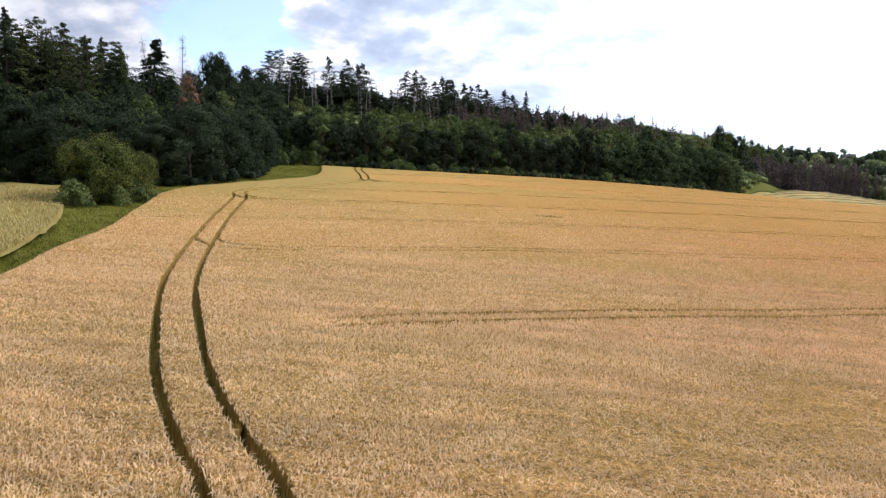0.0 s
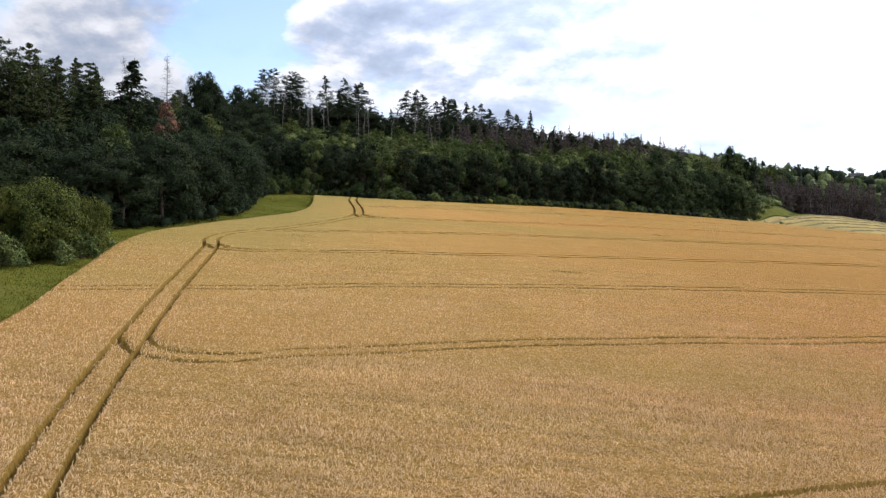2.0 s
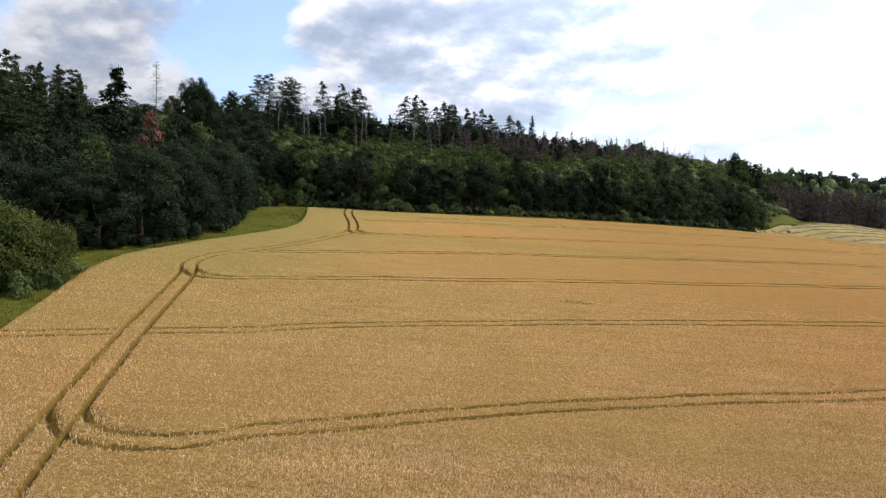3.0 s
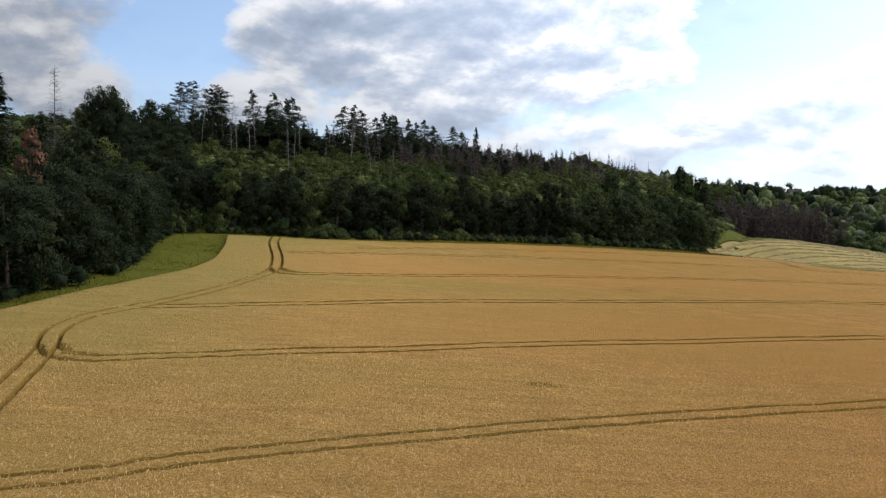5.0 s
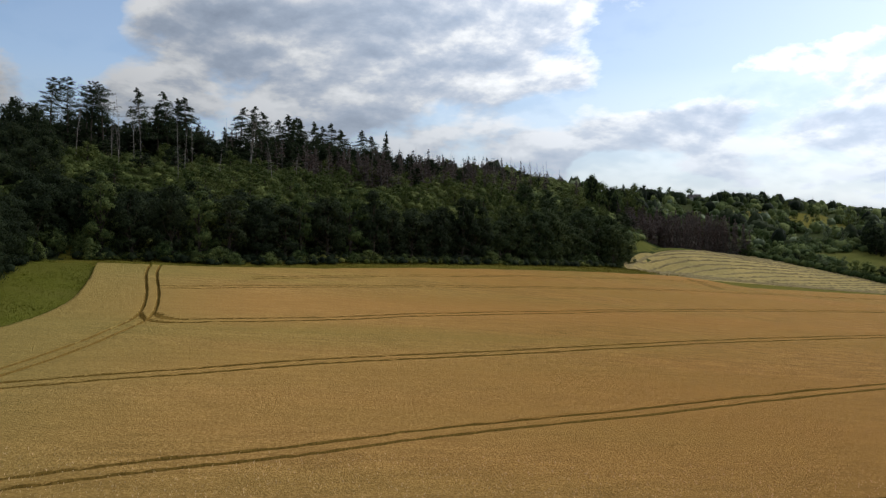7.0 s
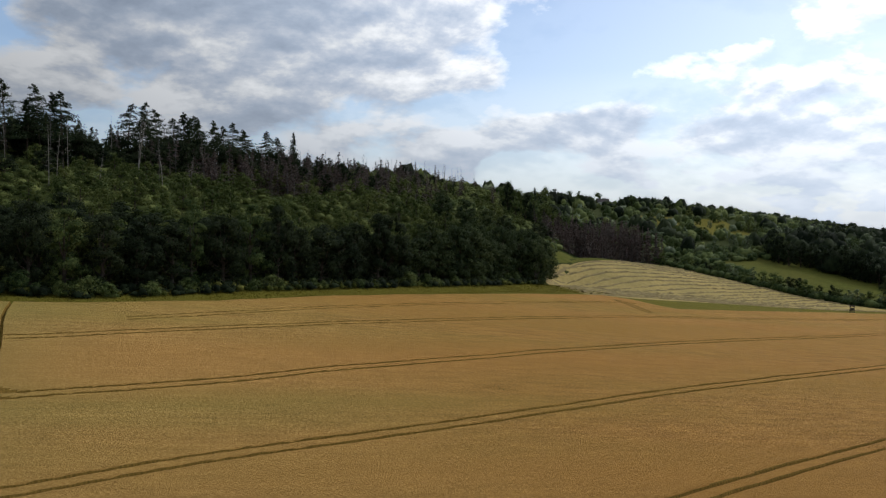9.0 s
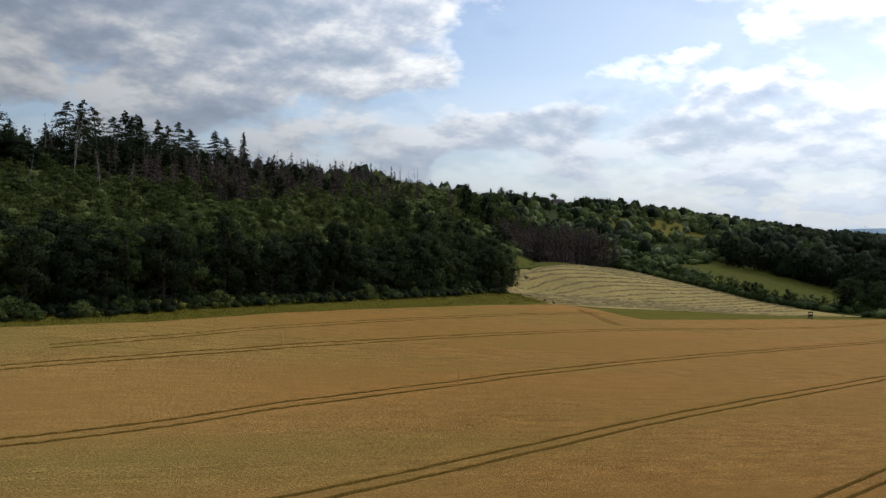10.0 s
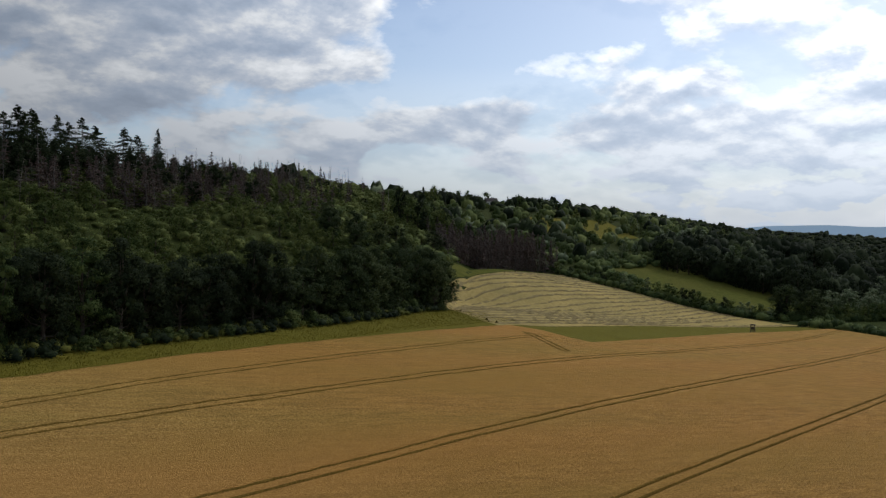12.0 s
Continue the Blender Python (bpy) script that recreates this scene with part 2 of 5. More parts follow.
M_GRASS = material("grass", [(0.07474, 0.06899, 0.0088), (0.1121, 0.09784, 0.01408), (0.1611, 0.133, 0.02288)], 1.6, 0.95, 0.2, 4.0, big=(0.1322, 0.1179, 0.02112), big_scale=0.12, spec=0.02)
M_VERGE = material("verge", [(0.05993, 0.06639, 0.00808), (0.08989, 0.09393, 0.01167), (0.1252, 0.123, 0.01975)], 1.6, 0.95, 0.15, 4.0, big=(0.1146, 0.1052, 0.02334), big_scale=0.12, spec=0.02)
M_BLADE = material("grass_blade", [(0.05952, 0.06805, 0.008528), (0.09199, 0.09789, 0.01326), (0.1308, 0.1286, 0.02463)], 0.3, 1.0, islands=0.7, thin=0.4, spec=0.0)
M_ROUGH = material("rough_grass_blade", [(0.06698, 0.0624, 0.008415), (0.1077, 0.0936, 0.01309), (0.1602, 0.126, 0.02244)], 0.3, 1.0, islands=0.7, thin=0.3, spec=0.0)
M_WEED = material("weed_stalks", [(0.07, 0.075, 0.016), (0.13, 0.125, 0.03), (0.22, 0.18, 0.05)], 0.6, 0.95, islands=0.8, thin=0.2, spec=0.0)
M_BARLEY = material("barley", [(0.16, 0.115, 0.034), (0.245, 0.178, 0.054), (0.32, 0.245, 0.082)], 1.3, 0.9, 0.3, 3.0, big=(0.22, 0.20, 0.06), big_scale=0.09, spec=0.02)
M_STRAW = material("barley_ear", [(0.24, 0.185, 0.055), (0.36, 0.285, 0.10), (0.46, 0.38, 0.16)], 0.3, 0.9, islands=0.7, thin=0.3, spec=0.02)
M_HAY = material("mown_hay", [(0.2544, 0.1905, 0.06555), (0.3307, 0.2481, 0.08915), (0.3969, 0.3048, 0.118)], 0.7, 0.95, 0.15, 3.0, big=(0.1933, 0.1626, 0.06555), big_scale=0.05, spec=0.02)
# brownish raked hay, made darker to include the shadow beside each row
M_SWATH_SHADE = material("shaded_swath", [(0.1359, 0.1011, 0.04582), (0.1994, 0.1552, 0.07332), (0.281, 0.2301, 0.1146)], 1.6, 0.95, 0.15, 4.0, spec=0.02)
M_PASTURE = material("pasture", [(0.052, 0.06272, 0.0108), (0.078, 0.08736, 0.0162), (0.117, 0.1165, 0.0252)], 0.35, 0.95, 0.2, 2.0, big=(0.0975, 0.0896, 0.0216), big_scale=0.03, spec=0.02)

# ---- shape of the land ----
CUBIC = (3.104, -10.72, 6.718, -3.562, 6.006, 2.76, 0.434, 1.354, -2.574, -0.45)


def smoothstep(a, b, v):
    t = np.clip((v - a) / (b - a), 0, 1)
    return t * t * (3 - 2 * t)


def softmax(a, b, k):
    h = np.clip(0.5 + 0.5 * (a - b) / k, 0, 1)
    return b + (a - b) * h + k * h * (1 - h)


EDGE0, EDGE_DIR = np.array([-36.0, 188.0]), np.array([0.851, 0.525])
EDGE_N = np.array([-0.525, 0.851])


def height(x, y):
    """Level of the crop and of all the land round it: the field, the wooded hill behind it, the valley and the far slope."""
    x, y = np.asarray(x, float), np.asarray(y, float)
    s = (x - EDGE0[0]) * EDGE_N[0] + (y - EDGE0[1]) * EDGE_N[1]
    u = (x - EDGE0[0]) * EDGE_DIR[0] + (y - EDGE0[1]) * EDGE_DIR[1]
    back = np.clip(s, 0, 900)
    xc, yc = np.clip(x - back * EDGE_N[0], -70, 265) / 100, np.clip(y - back * EDGE_N[1], -20, 290) / 100
    a, b, c, d, e, f, g, h, i, j = CUBIC
    field = a + b * xc + c * yc + d * xc**2 + e * xc * yc + f * yc**2 + g * xc**3 + h * xc**2 * yc + i * xc * yc**2 + j * yc**3
    field = field + 0.12 * np.clip(-70 - x, 0, 400) - 0.05 * np.clip(-20 - y, 0, 300)
    far = 22.7 + 0.15 * (y - 446) - 0.03 * (x - 342)
    far = far - 0.07 * np.clip(x - 500, 0, 500)
    far = np.minimum(far, 79 - 0.035 * (x - 300) + 0.01 * (y - 760))
    far = np.maximum(far, -6.0)
    far = far + 13 * np.exp(-(((x - 420) / 70) ** 2 + ((y - 420) / 60) ** 2))
    far = far + 8.2 * np.exp(-(((x - 170) / 50) ** 2 + ((y - 365) / 50) ** 2))
    far = far + 3.8 * np.exp(-(((x - 145) / 28) ** 2 + ((y - 342) / 26) ** 2))
    land = softmax(field, far, 4.0)
    toe = s - 3.0 - 0.5 * np.clip(u - 165, 0, 900)
    up = np.clip(toe, 0, 900)
    east = smoothstep(80, 190, u)
    rise = (1 - east) * 60 * (1 - np.exp(-up / 140)) + east * 50 * (1 - np.exp(-up / 78))
    fall = (1 - smoothstep(300, 520, u)) * (1 - 0.35 * smoothstep(0, -110, u))
    return -softmax(-(land + rise * fall), -(67 + 0.012 * np.clip(y - 420, 0, 900)) + 0 * x, 8.0)


def ground_z(x, y):
    return float(height(x, y)) - 0.75


def smooth_path(points, step):
    """A curve through points (Catmull-Rom), as many points about step apart."""
    p = np.array(points, float)
    p = np.vstack([2 * p[0] - p[1], p, 2 * p[-1] - p[-2]])
    out = []
    for k in range(1, len(p) - 2):
        n = max(2, int(np.linalg.norm(p[k + 1] - p[k]) / step))
        t = np.linspace(0, 1, n, endpoint=False)[:, None]
        out.append(0.5 * (2 * p[k] + (p[k + 1] - p[k - 1]) * t + (2 * p[k - 1] - 5 * p[k] + 4 * p[k + 1] - p[k + 2]) * t**2
                          + (3 * p[k] - p[k - 1] - 3 * p[k + 1] + p[k + 2]) * t**3))
    return np.vstack(out + [p[-2:-1]])


def mesh_of(name, verts, faces, mats, mat_index=None, smooth=False):
    """A mesh from arrays; faces all triangles or all quads."""
    me = bpy.data.meshes.new(name)
    verts, faces = np.asarray(verts, np.float32), np.asarray(faces, np.int32)
    me.vertices.add(len(verts))
    me.vertices.foreach_set("co", verts.ravel())
    me.loops.add(faces.size)
    me.loops.foreach_set("vertex_index", faces.ravel())
    me.polygons.add(len(faces))
    me.polygons.foreach_set("loop_start", np.arange(0, faces.size, faces.shape[1], dtype=np.int32))
    if mat_index is not None:
        me.polygons.foreach_set("material_index", np.asarray(mat_index, np.int32))
    if smooth:
        me.polygons.foreach_set("use_smooth", np.ones(len(faces), bool))
    for m in mats if isinstance(mats, (list, tuple)) else [mats]:
        me.materials.append(m)
    me.update()
    me.validate()
    return me


def grid_faces(rows, cols):
    i = np.arange(rows * cols).reshape(rows, cols)
    return np.stack([i[:-1, :-1], i[:-1, 1:], i[1:, 1:], i[1:, :-1]], -1).reshape(-1, 4)


def spread(lo, fine_lo, fine_hi, hi, step, growth=1.18):
    """Grid positions: even steps within the fine stretch, growing steps outside."""
    mid = list(np.arange(fine_lo, fine_hi + 0.01, step))
    d, v = step, mid[-1]
    while v < hi:
        d *= growth
        v += d
        mid.append(v)
    d, v = step, mid[0]
    while v > lo:
        d *= growth
        v -= d
        mid.insert(0, v)
    return np.array(mid)


def build_ground():
    xs, ys = spread(-4000, -110, 420, 4500, 4.0), spread(-3000, -30, 560, 4800, 4.0)
    X, Y = np.meshgrid(xs, ys)
    Z = height(X, Y) - 0.75
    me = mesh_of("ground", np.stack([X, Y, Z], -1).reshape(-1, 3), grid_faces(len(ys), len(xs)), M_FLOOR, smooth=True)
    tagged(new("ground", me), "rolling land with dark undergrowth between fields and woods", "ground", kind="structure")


build_ground()


def build_backdrop():
    """A hazy blue range of hills, some kilometres off."""
    m = bpy.data.materials.new("far_hills_haze_glow")
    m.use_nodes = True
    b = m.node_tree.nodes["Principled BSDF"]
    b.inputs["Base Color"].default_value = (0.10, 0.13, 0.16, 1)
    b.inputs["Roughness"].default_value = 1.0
    # the hills give off their own blue glow, in place of distance haze
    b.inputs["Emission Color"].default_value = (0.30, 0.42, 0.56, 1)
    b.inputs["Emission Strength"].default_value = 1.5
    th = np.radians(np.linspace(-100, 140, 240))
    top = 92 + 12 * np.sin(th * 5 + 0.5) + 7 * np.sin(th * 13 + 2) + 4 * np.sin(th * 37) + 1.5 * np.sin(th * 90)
    ring = np.stack([3600 * np.sin(th), 3600 * np.cos(th)], -1)
    V = np.vstack([np.c_[ring * 1.06, np.full(240, -60.0)], np.c_[ring, top], np.c_[ring * 1.02, top * 0.9]])[[*range(480)]]
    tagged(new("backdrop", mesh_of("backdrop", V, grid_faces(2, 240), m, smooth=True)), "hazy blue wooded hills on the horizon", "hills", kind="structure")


build_backdrop()

# ---- the wheat field ----
TRACK = [(1.5, -30), (0.6, 2), (-1.4, 8), (-4.35, 14.9), (-5.75, 17.3), (-7.25, 20), (-8.85, 23.3), (-10.75, 28), (-13.3, 34.7), (-15.5, 41.5),
         (-18.6, 53), (-23.2, 71.8), (-28.8, 97), (-31.2, 105), (-31.0, 111.5), (-27.8, 118), (-23.6, 127.2), (-20.7, 137.1),
         (-18.8, 146.3), (-20.2, 158.9), (-23.9, 177), (-25, 190)]
LEFT = [(-10, -30), (-19, 20), (-22.8, 36.2), (-25.8, 46.9), (-28.4, 59.2), (-33.2, 75.5), (-40.2, 102.4), (-38.7, 118), (-34.6, 131),
        (-30.8, 141), (-29.2, 152), (-30.8, 166.7), (-33.7, 183), (-34, 190)]
LINES = [  # tramlines across the field, from near to far
    [(-60, 5), (-9.5, 28.4), (-7.4, 29.9), (-2.3, 33.4), (4.2, 36.6), (12.5, 40.5), (19, 43.2), (28.6, 47.8), (60, 60.5), (120, 82), (270, 138)],
    [(-60, 38), (-16.5, 51.5), (-9.6, 55.1), (2.8, 61.2), (14.4, 66.1), (31.9, 72.6), (70, 88.2), (140, 113.2), (270, 160)],
    [(-60, 58.5), (-20, 73.5), (-12.3, 77.3), (1.4, 83.2), (16.9, 89.1), (42.2, 97.9), (80, 111.6), (150, 137.1), (270, 181)],
    [(-60, 86), (-27, 95.9), (-12.1, 101.2), (1.9, 105.9), (12.9, 110.4), (32.7, 117.1), (65.6, 129.4), (150, 159.4), (270, 202)],
    [(-60, 106), (-27, 117.6), (-10.5, 124.1), (3, 129.7), (16.9, 134.5), (36, 141.5), (59.4, 150.8), (88.4, 161.3), (159, 186.1), (270, 226)],
    [(-60, 128), (-17, 143.7), (2.8, 150.0), (18.4, 156.9), (33.7, 162.8), (53, 170.8), (107, 191.2), (235, 234.8), (270, 247)],
    [(-60, 154), (-21, 165.2), (2.7, 174.2), (25.9, 183.6), (65.2, 199.4), (103.4, 213.4), (139, 224.2), (203, 244.7), (263, 270), (270, 273)],
    [(-60, 163), (-20, 173.2), (1.9, 182.8), (20.3, 193.2), (49.2, 207.8), (77, 221.6), (92.8, 229.1), (107, 235.2), (114, 233.2), (195, 254.2), (270, 275.5)],
]
BACK = [(-60, 170), (-33.7, 182.5), (-15, 186), (3.7, 193.4), (21.2, 203.5), (52.1, 220), (90, 240.5), (106, 249.2), (112.3, 243.4), (116.2, 229.8), (130, 234.5),
        (195, 258.9), (263, 275), (270, 276)]
RUT, HALF = 0.17, 0.80   # half width of a wheel rut, half the distance between the two


def rut_depth(off, wobble):
    """How far the crop is pressed down at a distance off from the middle of a tramline."""
    d = np.abs(np.abs(off) - HALF) + wobble
    return 1 - smoothstep(RUT - 0.05, RUT + 0.09, d)


def at_x(path, x):
    return np.interp(x, path[:, 0], path[:, 1])


def at_y(path, y):
    return np.interp(y, path[:, 1], path[:, 0])


PROFILE = (-2.2, -1.5, -1.12, -1.04, -0.97, -0.91, -0.80, -0.69, -0.63, -0.56, -0.48, -0.25, 0.0, 0.25, 0.48, 0.56, 0.63, 0.69, 0.80, 0.91, 0.97, 1.04, 1.12, 1.5, 2.2)
TURN_R = 5.0   # radius of the wheel tracks that turn out of the headland


def heading(track, y):
    """Cosine of the track's slant at y."""
    d = np.gradient(track[:, 0]) / (np.gradient(track[:, 1]) + 1e-6)
    return 1 / np.sqrt(1 + np.interp(y, track[:, 1], d) ** 2)


def pressed(X, Y, track, lines):
    """0 where the crop stands, 1 where wheels have pressed it to the ground."""
    wob = 0.02 * np.sin(X * 2.1 + Y * 1.3) + 0.015 * np.sin(X * 4.7 - Y * 3.1)
    tx = at_y(track, Y)
    cut = np.where(Y < 186, rut_depth((X - tx) * heading(track, Y), wob + 0.035), 0) * (1 - 0.15 * smoothstep(80, 150, Y))
    for k, p in enumerate(lines):
        off = (Y - at_x(p, X)) * 0.93
        turn = k in (1, 3, 5)
        on = X > tx + (TURN_R if turn else 1.2)
        if k == 0:
            on = smoothstep(1.2, 9, X - tx)
        if k == 7:
            on = (X > -8) & (X < 108)
        depth = rut_depth(off, wob - (0.07 if k == 0 else 0)) * on * (0.46 if k == 0 else 0.55 if k == 2 else 0.75)
        if k == 2:
            depth = np.maximum(depth, 0.4 * rut_depth(off, wob) * (X < tx - 1.3))
        if turn:
            # a quarter turn from the headland track into the tramline
            u, v = X - tx, off
            r = np.hypot(u - TURN_R - 0.3, v - TURN_R)
            arc = rut_depth(r - TURN_R, wob) * ((u < TURN_R + 0.3) & (v < TURN_R))
            depth = np.maximum(depth, 0.9 * arc)
        cut = np.maximum(cut, depth)
    # where the headland turns off towards the next field
    a, b = np.array((104.5, 237.5)), np.array((101.5, 219))
    t = np.clip(((X - a[0]) * (b - a)[0] + (Y - a[1]) * (b - a)[1]) / ((b - a) @ (b - a)), 0, 1)
    d = np.hypot(X - a[0] - t * (b - a)[0], Y - a[1] - t * (b - a)[1])
    return np.maximum(cut, 0.7 * rut_depth(d, wob))


def build_wheat():
    track, left = smooth_path(TRACK, 0.6), smooth_path(LEFT, 1.0)
    lines = [smooth_path(p, 1.0) for p in LINES]
    back = np.array(BACK, float)
    # columns: from the left edge to the track, across the track, then on to the right
    cols = [("L", a) for a in np.linspace(0, 1, 22)[:-1]] + [("T", c) for c in PROFILE]
    d, c = 0.6, PROFILE[-1]
    while c < 292:
        d = 0.36 if c < 8 or 119 < c < 137 else min(d * 1.025, 2.4) if c < 119 else 2.4
        c += d
        cols.append(("T", c))
    # rows: offsets from each tramline, and evenly between them
    rows = []
    for k in range(len(lines)):
        if k == 0:
            rows += [("A", v) for v in (-230, -190, -155, -125, -100, -80, -68, *np.arange(-60, -2.2, 0.9))]
        rows += [("O", k, v) for v in PROFILE]
        if k in (1, 3, 5):
            rows += [("O", k, v) for v in np.arange(2.5, 7.6, 0.32)]
        top = 20 if k < len(lines) - 1 else 8
        rows += [("B", k, f) for f in np.linspace(0, 1, top + 1)[1:-1]]
    rows.append(("E",))
    nr, nc = len(rows), len(cols)
    X, Y = np.full((nr, nc), -20.0), np.zeros((nr, nc))
    LX = [p for p in lines]

    def row_y(r, x):
        kind = rows[r][0]
        top = at_x(back, x)
        if kind == "A":
            return at_x(LX[0], x) + rows[r][1]
        if kind == "E":
            return top
        k = rows[r][1]
        low = at_x(LX[k], x)
        if kind == "O":
            return np.minimum(low + rows[r][2] * 1.07, top - 0.02 * (len(rows) - r))
        high = at_x(LX[k + 1], x) - 2.35 if k + 1 < len(LX) else top
        low = low + (8.3 if k in (1, 3, 5) else 2.6)
        return np.minimum(low + (np.maximum(high, low + 0.05) - low) * rows[r][2], top - 0.02 * (len(rows) - r))

    kinds = np.array([c[0] == "L" for c in cols])
    vals = np.array([c[1] for c in cols], float)
    for r in range(nr):
        x = np.where(kinds, -25, vals - 10)
        for _ in range(14):
            y = row_y(r, x)
            tx, lx = at_y(track, y), at_y(left, y)
            x = 0.5 * x + 0.5 * np.where(kinds, lx + (tx - 2.5 - lx) * vals, np.minimum(tx + np.where(np.abs(vals) < 2.3, vals / heading(track, y), vals + 0.3), 262.5))
        X[r], Y[r] = x, row_y(r, x)
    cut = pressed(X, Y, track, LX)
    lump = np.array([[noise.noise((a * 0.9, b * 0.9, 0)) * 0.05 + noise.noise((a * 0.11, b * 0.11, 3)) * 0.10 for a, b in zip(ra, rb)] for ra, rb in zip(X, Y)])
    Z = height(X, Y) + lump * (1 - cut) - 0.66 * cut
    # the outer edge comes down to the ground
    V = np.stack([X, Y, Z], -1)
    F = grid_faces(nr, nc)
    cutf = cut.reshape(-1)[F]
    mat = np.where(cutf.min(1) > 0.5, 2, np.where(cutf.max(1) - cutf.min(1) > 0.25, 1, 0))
    V = V.reshape(-1, 3)

    def skirt(idx, V, F, mat, out):
        lowv = V[idx].copy()
        lowv[:, 2] = height(lowv[:, 0], lowv[:, 1]) - 0.80
        lowv[:, :2] += out
        base = len(V)
        n = len(idx)
        f = np.stack([idx[:-1], idx[1:], base + np.arange(1, n), base + np.arange(n - 1)], -1)
        return np.vstack([V, lowv]), np.vstack([F, f]), np.r_[mat, np.ones(n - 1, int)]

    ind = np.arange(nr * nc).reshape(nr, nc)
    V, F, mat = skirt(ind[:, 0], V, F, mat, (-0.15, 0))
    V, F, mat = skirt(ind[-1], V, F, mat, (0, 0.15))
    me = mesh_of("wheat_field", V, F, [M_CANOPY, M_STALK_SHADE, M_RUT], mat, smooth=True)
    field = tagged(new("wheat_field", me), "ripe golden wheat crop pressed by tractor wheel ruts", "wheat field", kind="stuff")
    return track, left, lines, back


TRACK_P, LEFT_P, LINES_P, BACK_P = build_wheat()

# ---- plants: materials ----
M_BARK = material("bark", [(0.03, 0.022, 0.016), (0.06, 0.046, 0.033), (0.11, 0.088, 0.068)], 4, 0.95, 0.04, stretch=(1, 1, 0.25))
M_GREY = material("weathered_grey_bark", [(0.06, 0.052, 0.046), (0.11, 0.10, 0.09), (0.18, 0.165, 0.15)], 4, 0.95, 0.03, stretch=(1, 1, 0.25))
M_PALE = material("dead_bark", [(0.13, 0.11, 0.092), (0.24, 0.21, 0.18), (0.36, 0.33, 0.285)], 4, 0.9, 0.03, stretch=(1, 1, 0.25))
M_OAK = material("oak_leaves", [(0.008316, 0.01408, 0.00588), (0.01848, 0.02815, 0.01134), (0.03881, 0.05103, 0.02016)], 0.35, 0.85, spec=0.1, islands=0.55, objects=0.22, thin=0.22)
M_MAPLE = material("maple_leaves", [(0.014, 0.024, 0.009), (0.036, 0.052, 0.018), (0.074, 0.094, 0.034)], 0.35, 0.85, spec=0.1, islands=0.55, objects=0.25, thin=0.25)
M_BEECH = material("bright_leaves", [(0.03404, 0.05102, 0.01188), (0.07686, 0.09888, 0.02475), (0.1362, 0.1562, 0.04554)], 0.35, 0.85, spec=0.1, islands=0.55, objects=0.25, thin=0.28)
M_SCRUB = material("scrub_leaves", [(0.036, 0.05616, 0.01792), (0.0744, 0.103, 0.03024), (0.138, 0.1661, 0.05152)], 0.3, 0.85, spec=0.1, islands=0.55, objects=0.3, thin=0.25)
M_WILLOW = material("willow_leaves", [(0.06986, 0.1002, 0.04485), (0.118, 0.1518, 0.06877), (0.1863, 0.22, 0.1076)], 0.3, 0.6, islands=0.5, objects=0.15, thin=0.25)
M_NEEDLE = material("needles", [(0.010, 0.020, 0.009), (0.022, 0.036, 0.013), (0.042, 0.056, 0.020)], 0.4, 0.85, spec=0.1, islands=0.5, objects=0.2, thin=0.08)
M_PINE = material("pine_needles", [(0.022, 0.034, 0.013), (0.042, 0.056, 0.018), (0.080, 0.088, 0.028)], 0.4, 0.85, spec=0.1, islands=0.5, objects=0.2, thin=0.1)
M_BROWN = material("dead_needles", [(0.04514, 0.0301, 0.02477), (0.08316, 0.0559, 0.04541), (0.1307, 0.09142, 0.0743)], 0.4, 0.85, islands=0.5, objects=0.2)
M_SHRUB = material("shrub_leaves", [(0.02048, 0.03304, 0.006), (0.06144, 0.07552, 0.014), (0.1344, 0.1357, 0.029)], 0.3, 0.85, spec=0.1, islands=0.55, objects=0.15, thin=0.25)
M_RUST = material("rust_leaves", [(0.07, 0.034, 0.02), (0.12, 0.055, 0.03), (0.17, 0.08, 0.042)], 0.4, 0.8, islands=0.5)


